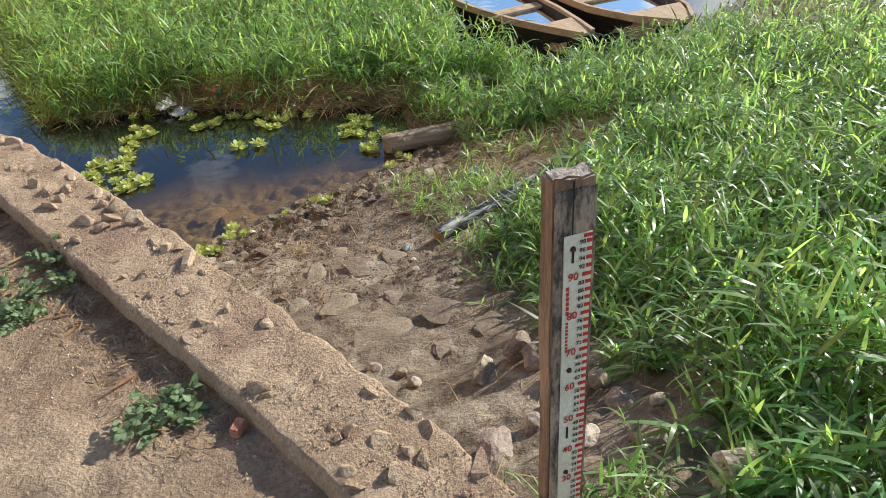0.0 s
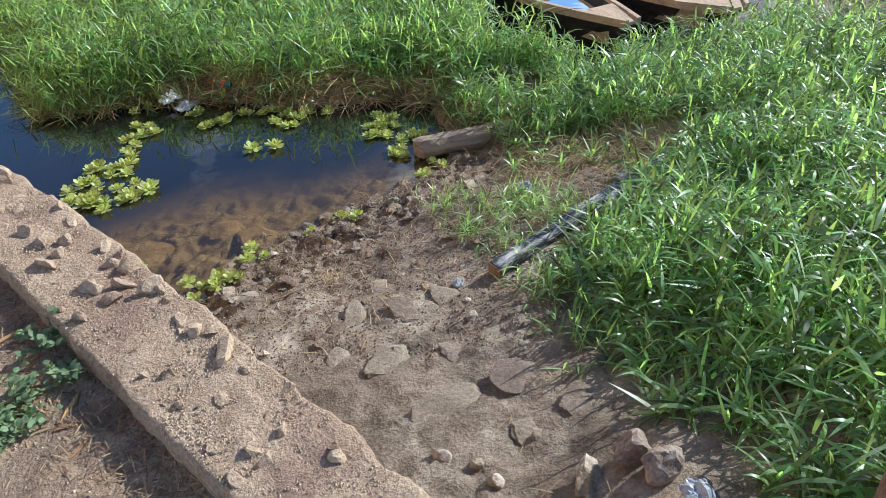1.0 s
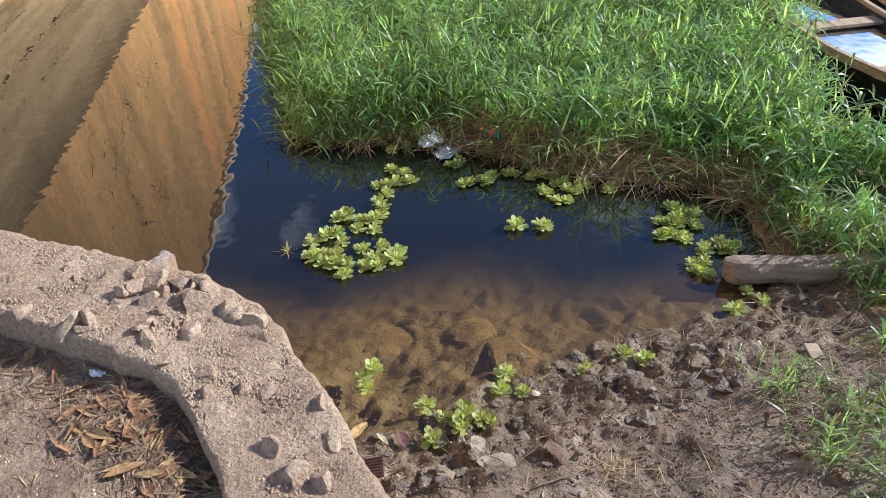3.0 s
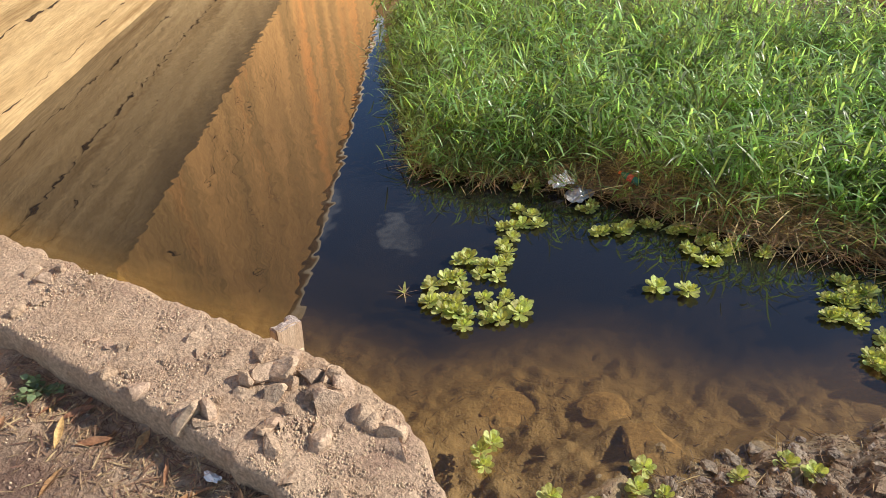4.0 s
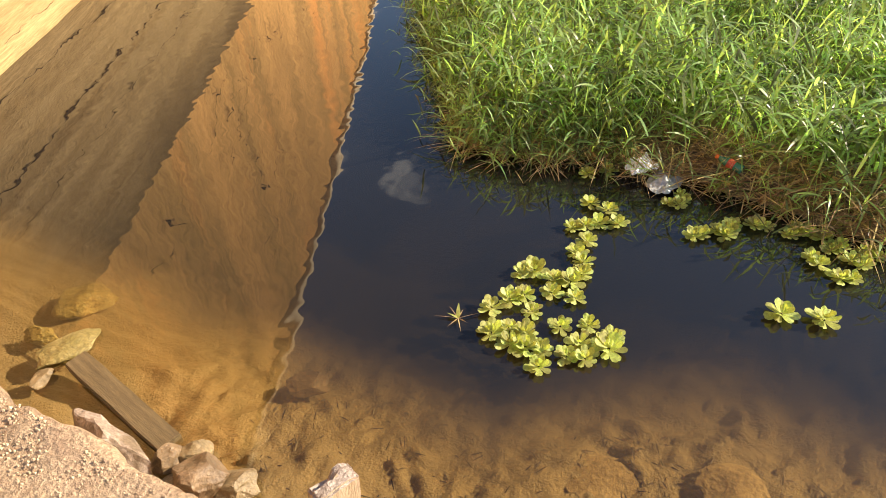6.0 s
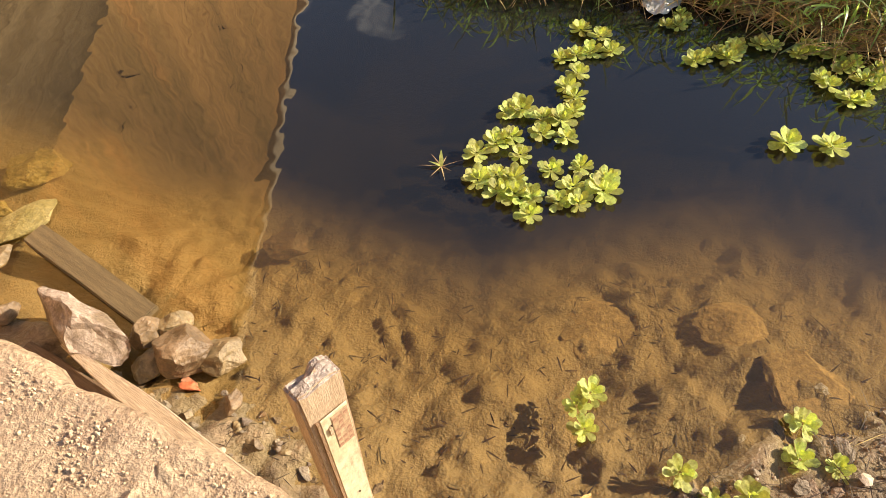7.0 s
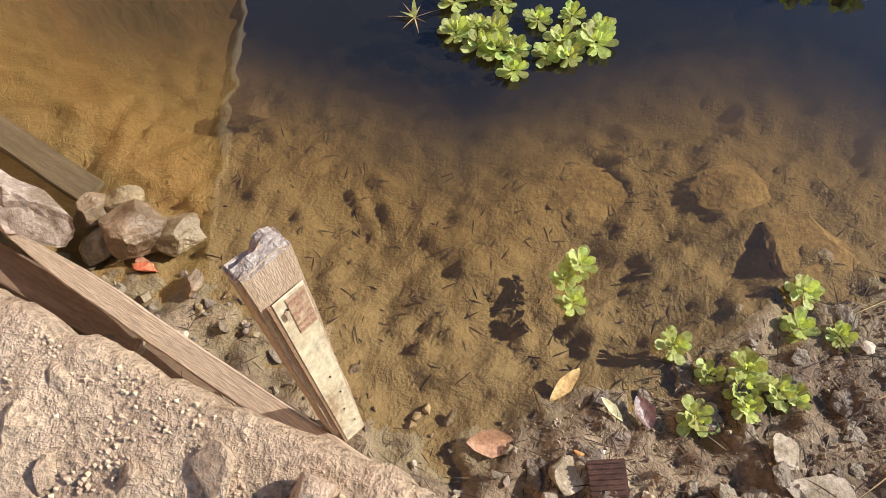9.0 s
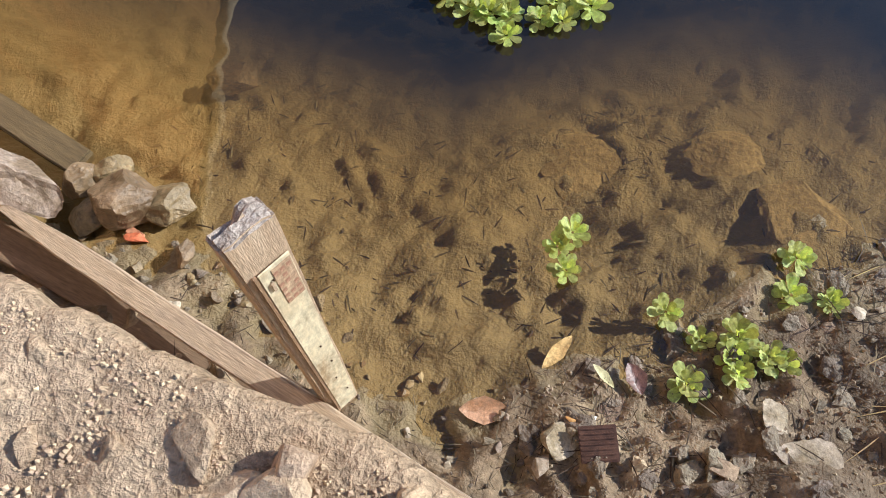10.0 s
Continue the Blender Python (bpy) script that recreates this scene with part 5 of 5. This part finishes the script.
for i, (x, y, sp, n) in enumerate([(-0.97, 1.86, 0.13, 150), (-0.88, 1.74, 0.10, 90), (-1.00, 1.62, 0.15, 190), (-1.12, 1.68, 0.13, 130), (-0.94, 1.52, 0.12, 130), (-1.10, 1.47, 0.14, 130), (-0.31, 1.09, 0.12, 190), (-0.37, 1.00, 0.09, 90), (-0.22, 1.05, 0.08, 60), (-2.52, 2.43, 0.07, 70), (1.75, 0.75, 0.15, 150), (1.95, 0.9, 0.14, 110)]):
    z = terrace_z(x, y) if in_terrace(x, y) else land(x, y)
    weed(x, y, z, sp, n, 40 + i, "low leafy green weed growing beside the kerb" if i < 9 else ("small feathery green weed in the soil" if i == 9 else "leafy green weed at the grass edge"))


def dead_leaf(x, y, z, length, width, rz, tilt, label, material, name="fallen_leaf"):
    bm = bmesh.new()
    rows, cols, grid = 7, 5, []
    for i in range(rows):
        t = i / (rows - 1)
        w = width * float(np.interp(t, [0, 0.2, 0.5, 0.85, 1], [0.08, 0.65, 1.0, 0.55, 0.05]))
        grid.append([bm.verts.new((length * (t - 0.5), w / 2 * s, 0.12 * length * (t - 0.5) ** 2 + 0.25 * w * abs(s) + 0.08 * w * noise.noise((t * 4 + rz, s * 2, 0)))) for s in (-1, -0.5, 0, 0.5, 1)])
    for i in range(rows - 1):
        for j in range(cols - 1):
            bm.faces.new((grid[i][j], grid[i + 1][j], grid[i + 1][j + 1], grid[i][j + 1]))
    ob = bm_object(name, bm, material, True)
    ob.matrix_basis = pose(x, y, z + 0.006, tilt, 0, rz)
    return tagged(ob, label, "leaf", "fallen leaves")


rnd = random.Random(8)
for i in range(86):
    if i < 62:
        p = kerb_lerp(rnd.uniform(0.44, 0.82), 1.08 + abs(rnd.gauss(0, 0.22)))
    else:
        p = kerb_lerp(rnd.uniform(0.22, 0.67), 1.08 + rnd.random() * 0.5)
    dead_leaf(p.x, p.y, terrace_z(p.x, p.y), rnd.uniform(0.05, 0.11), rnd.uniform(0.012, 0.03), rnd.uniform(0, 360), rnd.uniform(-25, 25), "dry curled orange-brown leaf on the soil", M_DEADLEAF)
for i in range(60):
    x, y, z = on_mud()
    dead_leaf(x, y, z, rnd.uniform(0.02, 0.055), rnd.uniform(0.008, 0.02), rnd.uniform(0, 360), rnd.uniform(-25, 25), "dry brown leaf scrap on the muddy bank", M_BANKLEAF)
litter_b = []
for _ in range(6500):
    p = kerb_lerp(random.uniform(0.2, 0.85), 1.02 + abs(random.gauss(0, 0.32)))
    litter_b.append((p.x, p.y, terrace_z(p.x, p.y) + 0.003))
litter_b = np.array(litter_b)
k = len(litter_b)
tagged(strips_object("leaf_litter", [leaf_strips(litter_b, np.random.uniform(0, 6.28, k), np.random.uniform(-0.05, 0.25, k), np.random.uniform(0.015, 0.07, k), np.random.uniform(0.002, 0.006, k), np.random.uniform(0, 0.2, k), 3)], M_STRAW), "dry twigs and leaf litter along the kerb", "leaf litter", kind="stuff")
dead_leaf(-1.79, 3.06, land(-1.79, 3.06) + 0.015, 0.15, 0.085, 20, 12, "large wet orange-brown leaf on the mud", mat("wet_leaf", (0.42, 0.22, 0.11), (0.55, 0.33, 0.20), 25, 90, 0.35, 0.4, spec=0.6))
dead_leaf(-1.65, 3.31, land(-1.65, 3.31) + 0.02, 0.14, 0.05, 68, 20, "narrow brown leaf standing in the wet mud", M_DEADLEAF)
dead_leaf(-1.41, 3.31, land(-1.41, 3.31) + 0.02, 0.10, 0.07, 130, 10, "dark wet purple-brown leaf on the mud", mat("dark_leaf", (0.12, 0.06, 0.05), (0.20, 0.10, 0.07), 20, 80, 0.3, 0.3, spec=0.6))
dead_leaf(-1.50, 3.28, land(-1.50, 3.28) + 0.02, 0.09, 0.035, 150, 25, "curled pale yellow leaf on the mud", mat("pale_leaf", (0.42, 0.37, 0.18), (0.52, 0.46, 0.26), 20, 80, 0.4, 0.3))


def crumpled(name, x, y, z, sx, sy, sz, seed, label, category, material):
    """A thin plastic sheet, creased into sharp folds, its rim drawn down to the ground."""
    bm = bmesh.new()
    rnd = random.Random(int(seed * 10))
    folds = [(rnd.uniform(0, 6.28), rnd.uniform(1.2, 3.4), rnd.uniform(0, 6)) for _ in range(6)]
    n, grid = 15, []
    for i in range(n):
        row = []
        for j in range(n):
            u, v = i / (n - 1) * 2 - 1, j / (n - 1) * 2 - 1
            crease = sum(abs(((u * math.cos(a) + v * math.sin(a)) * f + o) % 2 - 1) for a, f, o in folds) / 6
            rim = max(abs(u), abs(v))
            pull = 1 + 0.30 * noise.noise((u * 1.6 + seed * 5, v * 1.6, 3)) - 0.22 * (abs(u * v))
            h = sz * (1.25 * crease * (1.25 - rim) + 0.25 * noise.noise((u * 3, v * 3, seed)))
            row.append(bm.verts.new((u * sx * pull, v * sy * pull, max(h, -0.2 * sz))))
        grid.append(row)
    for i in range(n - 1):
        for j in range(n - 1):
            bm.faces.new((grid[i][j], grid[i + 1][j], grid[i + 1][j + 1], grid[i][j + 1]))
    ob = bm_object(name, bm, material)
    ob.matrix_basis = pose(x, y, z + 0.004, 0, 0, seed * 40)
    return tagged(ob, label, category)


crumpled("plastic_bag", -2.22, 6.05, 0.04, 0.095, 0.08, 0.10, 1.0, "crumpled white plastic bag at the water's edge", "plastic bag", mat("white_bag", (0.80, 0.80, 0.83), (0.88, 0.88, 0.90), 20, 60, 0.35, 0.2, spec=0.5, fine_mix=0.1))
M_PAPER = mat("white_paper", (0.66, 0.64, 0.60), (0.78, 0.76, 0.72), 25, 80, 0.7, 0.3, fine_mix=0.12)
crumpled("paper_scrap", -1.42, 2.07, terrace_z(-1.42, 2.07), 0.048, 0.036, 0.035, 8.0, "crumpled white scrap of paper on the soil", "paper", M_PAPER)
crumpled("paper_scrap", -1.86, 2.42, terrace_z(-1.86, 2.42), 0.026, 0.012, 0.012, 9.0, "small white scrap of paper beside the kerb", "paper", M_PAPER)
crumpled("plastic_bag", -2.06, 5.98, 0.01, 0.12, 0.09, 0.06, 2.0, "clear crumpled plastic film floating among the plants", "plastic bag", M_PLASTIC)
crumpled("plastic_bag", 1.33, 3.80, land(1.33, 3.80) + 0.06, 0.075, 0.055, 0.075, 3.0, "clear crumpled plastic bag caught on the beam", "plastic bag", M_PLASTIC)
crumpled("plastic_bag", 1.45, 3.60, land(1.45, 3.60) + 0.03, 0.09, 0.06, 0.05, 4.0, "pale crumpled plastic wrapper in the grass", "plastic bag", M_PLASTIC)
crumpled("plastic_bag", 0.75, 4.02, land(0.75, 4.02) + 0.03, 0.06, 0.06, 0.07, 5.0, "dusty clear plastic cup lying in dry grass", "plastic bag", M_PLASTIC)
crumpled("plastic_bag", 0.28, 3.05, land(0.28, 3.05), 0.035, 0.03, 0.035, 6.0, "small grey crumpled plastic scrap on the mud", "plastic bag", M_PLASTIC)
crumpled("plastic_bag", 0.93, 1.44, land(0.93, 1.44) + 0.01, 0.06, 0.05, 0.05, 7.0, "scrap of grey plastic lying on the stones", "plastic bag", M_PLASTIC)


def bottle(x, y, z, rz):
    ob = thing("plastic_bottle", pose(x, y, z, 0, 78, rz), "small green plastic bottle with an orange cap", "bottle")
    bm = bmesh.new()
    prof = [(0.0, 0.0), (0.026, 0.0), (0.028, 0.01), (0.027, 0.05), (0.028, 0.10), (0.020, 0.125), (0.011, 0.14), (0.011, 0.15)]
    rows = []
    for r, h in prof:
        rows.append([bm.verts.new((max(r, 0.0005) * math.cos(a), max(r, 0.0005) * math.sin(a), h)) for a in np.linspace(0, 2 * math.pi, 15)[:-1]])
    for a, b in zip(rows, rows[1:]):
        for q in range(14):
            bm.faces.new((a[q], a[(q + 1) % 14], b[(q + 1) % 14], b[q]))
    part("bottle_body", bm, mat("green_pet", (0.03, 0.12, 0.07), (0.05, 0.17, 0.10), 20, 60, 0.25, 0.05, spec=0.6), ob, "", True)
    for nm, z0, r, h, c in (("label_band", 0.05, 0.0286, 0.04, (0.40, 0.06, 0.03)), ("cap", 0.148, 0.0135, 0.02, (0.60, 0.13, 0.02))):
        bm = bmesh.new()
        bmesh.ops.create_cone(bm, cap_ends=True, segments=18, radius1=r, radius2=r, depth=h, matrix=Matrix.Translation((0, 0, z0 + h / 2)))
        part(nm, bm, mat("plastic_" + nm, c, tuple(v * 1.2 for v in c), 20, 60, 0.4, 0.05, spec=0.5), ob, "orange plastic " + nm.replace("_", " "))
    return ob


bottle(-1.66, 6.10, 0.14, 165)

# fragments on the mud
M_BROWNPLATE = mat("ribbed_brown_plastic", (0.075, 0.035, 0.022), (0.11, 0.055, 0.035), 20, 60, 0.4, 0.1, spec=0.5, local=True)
shard = thing("ribbed_shard", pose(-1.46, 3.08, land(-1.46, 3.08) + 0.035, 8, -6, 25), "dark brown ribbed plastic fragment lying on mud", "fragment")
part("panel", bm_box(0.105, 0.10, 0.008, 0, 0, 0, 0.002), M_BROWNPLATE, shard)
for k in range(7):
    part("ridge", bm_box(0.10, 0.006, 0.006, 0, 0, 0, 0.002, (0, -0.042 + 0.014 * k, 0.007)), M_BROWNPLATE, shard)
for i, (x, y, a, b, c, rz, lab, m) in enumerate([(-1.58, 3.05, 0.085, 0.06, 0.022, 30, "pale flat broken stone on the mud", M_ROCK), (-1.58, 2.97, 0.05, 0.04, 0.02, 70, "pale flat broken stone on the mud", M_ROCK), (-1.34, 3.07, 0.032, 0.045, 0.03, 20, "yellowish rough stone beside the shard", M_KSTONE), (-1.03, 3.31, 0.055, 0.085, 0.014, 10, "flat grey-brown stone pressed into mud", M_ROCK), (-0.94, 3.24, 0.11, 0.09, 0.008, 25, "thin pale sheet lying on the mud", M_ROCK), (-1.13, 3.14, 0.06, 0.045, 0.015, 5, "flat pinkish stone pressed into mud", M_KSTONE), (-1.55, 3.12, 0.022, 0.012, 0.009, 10, "small orange pebble on the mud", mat("orange_pebble", (0.5, 0.25, 0.08), (0.6, 0.33, 0.12), 20, 60, 0.4, 0.1)), (-1.49, 3.15, 0.014, 0.011, 0.01, 60, "small white pebble on the mud", mat("white_pebble", (0.7, 0.7, 0.68), (0.78, 0.78, 0.76), 20, 60, 0.4, 0.1)), (-2.04, 3.05, 0.022, 0.026, 0.018, 10, "rounded brown pebble on the mud", M_ROCK), (-1.94, 3.08, 0.02, 0.04, 0.016, -10, "dark ridged lump on the mud", M_CLOD), (-2.28, 2.97, 0.03, 0.03, 0.02, 10, "rounded brown pebble on the mud", M_ROCK), (-1.98, 2.91, 0.018, 0.02, 0.016, 10, "rounded brown pebble on the mud", M_ROCK), (-3.10, 3.16, 0.05, 0.03, 0.03, 5, "broken piece of red brick in the mud", mat("red_brick", (0.5, 0.12, 0.05), (0.6, 0.18, 0.08), 20, 60, 0.7, 0.2))]):
    stone(x, y, land(x, y), a, b, c, 950 + i, lab, rz, 0, m, 0.2, "fragments on the mud")
brick = bm_object("brick_fragment", bm_box(0.05, 0.03, 0.035, 3, 0.006, 4, 0.003), mat("brick_red", (0.40, 0.17, 0.09), (0.50, 0.24, 0.13), 20, 60, 0.9, 0.4))
brick.matrix_basis = pose(-0.07, 1.00, 1.245, 4, 3, 75)
tagged(brick, "broken red brick fragment on the dry soil", "brick")
chip = bm_object("wood_chip", bm_box(0.07, 0.10, 0.012, 3, 0.003, 4, 0.002), M_OLDWOOD)
chip.matrix_basis = pose(0.41, 4.30, land(0.41, 4.30) + 0.015, 3, 4, 20)
tagged(chip, "flat pale wood chip on the mud", "wood chip")

# uprooted floating plant
root = thing("floating_root", pose(-2.68, 4.50, 0.004, 0, 0, 30), "bare uprooted water plant with thin roots floating", "water plant")
ra = np.array([0.2, 1.1, 2.0, 2.9, 3.9, 4.8, 5.6])
v, f = leaf_strips(np.zeros((7, 3)) + (0, 0, 0.006), ra, np.full(7, 0.1), np.array([0.13, 0.07, 0.10, 0.12, 0.08, 0.09, 0.06]), np.full(7, 0.006), np.full(7, 0.1), 5)
rt = strips_object("roots", [(v, f)], M_STRAW)
rt.parent = root
v, f = leaf_strips(np.zeros((2, 3)) + (0, 0, 0.008), np.array([1.4, 2.6]), np.array([1.0, 0.3]), np.array([0.10, 0.07]), np.array([0.022, 0.02]), np.array([0.3, 0.2]), 6)
st = strips_object("shoot", [(v, f)], M_LETTUCE)
st.parent = root



# ---- twigs and plates of drying mud on the bank ----
def twig(x, y, length, thick, heading, seed):
    bm = bmesh.new()
    rings, seg, grid = 9, 6, []
    for i in range(rings):
        t = i / (rings - 1)
        px, py = length * (t - 0.5), 0.10 * length * noise.noise((t * 3, seed, 0))
        wx, wy = x + px * math.cos(heading) - py * math.sin(heading), y + px * math.sin(heading) + py * math.cos(heading)
        pz = land(wx, wy) + thick + 0.03 * length * (1 + noise.noise((t * 4, seed, 5)))
        r = thick * (1.0 - 0.6 * t)
        grid.append([bm.verts.new((wx - math.sin(heading) * r * math.cos(a), wy + math.cos(heading) * r * math.cos(a), pz + r * math.sin(a))) for a in (6.2832 * k / seg for k in range(seg))])
    for a, b in zip(grid, grid[1:]):
        for k in range(seg):
            bm.faces.new((a[k], a[(k + 1) % seg], b[(k + 1) % seg], b[k]))
    bm.faces.new(list(reversed(grid[0])))
    bm.faces.new(grid[-1])
    return tagged(bm_object("twig", bm, M_TWIG, True), "thin dry broken twig lying on the mud", "twig", "twigs on the bank")


M_TWIG = mat("twig_bark", (0.24, 0.165, 0.10), (0.40, 0.30, 0.20), 20, 90, 0.85, 0.3, obj_random=0.4)
rnd = random.Random(77)
twig(-0.62, 3.24, 0.36, 0.0055, 0.75, 3.0)
for i in range(34):
    while True:
        x, y = rnd.uniform(-1.2, 0.9), rnd.uniform(1.9, 4.5)
        if 0.08 < shore_u(x, y) < 1.9 and x < bank_edge(y) and 0.675 * x + 0.74 * y > 1.3:
            break
    twig(x, y, rnd.uniform(0.08, 0.24), rnd.uniform(0.002, 0.0042), rnd.uniform(0, 3.14), 10.0 + i)
M_PLATEMUD = mat("dried_mud", (0.19, 0.132, 0.082), (0.31, 0.222, 0.145), 9, 60, 0.9, 0.8, obj_random=0.25, spec=0.2, bump_dist=0.015)
for i in range(44):
    while True:
        x, y = rnd.uniform(-1.5, 0.9), rnd.uniform(1.6, 4.3)
        if 0.15 < shore_u(x, y) < 1.5 and x < bank_edge(y) - 0.05 and 0.675 * x + 0.74 * y > 1.25:
            break
    r = rnd.choice((0.025, 0.035, 0.045, 0.06))
    tagged(stone(x, y, land(x, y), r * 1.35, r * 1.0, 0.008 + 0.07 * r, 1100 + i, "flat plate of dried mud lying on the bank", rnd.uniform(0, 360), rnd.uniform(-10, 10), M_PLATEMUD, 0.40, "plates of dried mud", "mud_plate"), category="mud plate")
# a clump of bleached dead roots on the mud
rx, ry = -0.44, 3.34
rb = np.array([(rx + random.gauss(0, 0.03), ry + random.gauss(0, 0.03), land(rx, ry) + random.uniform(0.0, 0.02)) for _ in range(60)])
tagged(strips_object("root_clump", [leaf_strips(rb, np.random.uniform(0, 6.28, 60), np.random.uniform(0.0, 0.9, 60), np.random.uniform(0.05, 0.14, 60), np.full(60, 0.003), np.random.uniform(0.1, 0.9, 60), 5)], M_DRYGRASS), "clump of bleached dead grass roots on the mud", "dead roots", kind="stuff")

# rotten scraps lying on the bottom of the shallows
sunk = dry_strips(420, -3.3, -0.7, 3.15, 4.4, lambda x, y: -0.95 < shore_u(x, y) < -0.08, 0.06, 0.008, 0.3)
tagged(strips_object("sunken_litter", [sunk], M_WRACK), "rotten dark leaf scraps and twigs on the pond's bottom", "plant litter", kind="stuff")
for i in range(46):
    x, y = rnd.uniform(-3.35, -2.3), rnd.uniform(2.98, 3.2)
    r = rnd.choice((0.008, 0.011, 0.015, 0.02, 0.028))
    stone(x, y, land(x, y), r * 1.3, r, r * 0.7, 1500 + i, "small wet pebble in the mud below the wall", rnd.uniform(0, 360), rnd.uniform(-20, 20), rnd.choice((M_CLOD, M_CLOD, M_WETROCK)), 0.3, "pebbles by the post")
# pebbles and crumbs round the foot of the worn post
for i in range(60):
    x, y = rnd.uniform(-2.9, -1.25), rnd.uniform(2.84, 3.14)
    r = rnd.choice((0.006, 0.008, 0.011, 0.015, 0.02))
    stone(x, y, land(x, y), r * 1.3, r, r * 0.8, 1300 + i, "small brown pebble in the mud by the post", rnd.uniform(0, 360), rnd.uniform(-20, 20), rnd.choice((M_ROCK, M_CLOD, M_CLOD, M_WETROCK)), 0.25, "pebbles by the post")
shard_red = bm_object("brick_fragment", bm_box(0.065, 0.03, 0.02, 3, 0.004, 7, 0.004), brick.data.materials[0])
shard_red.matrix_basis = pose(-3.12, 3.17, land(-3.12, 3.17) + 0.02, 8, 4, -10)
tagged(shard_red, "red brick chip in the mud under the wet stones", "brick")
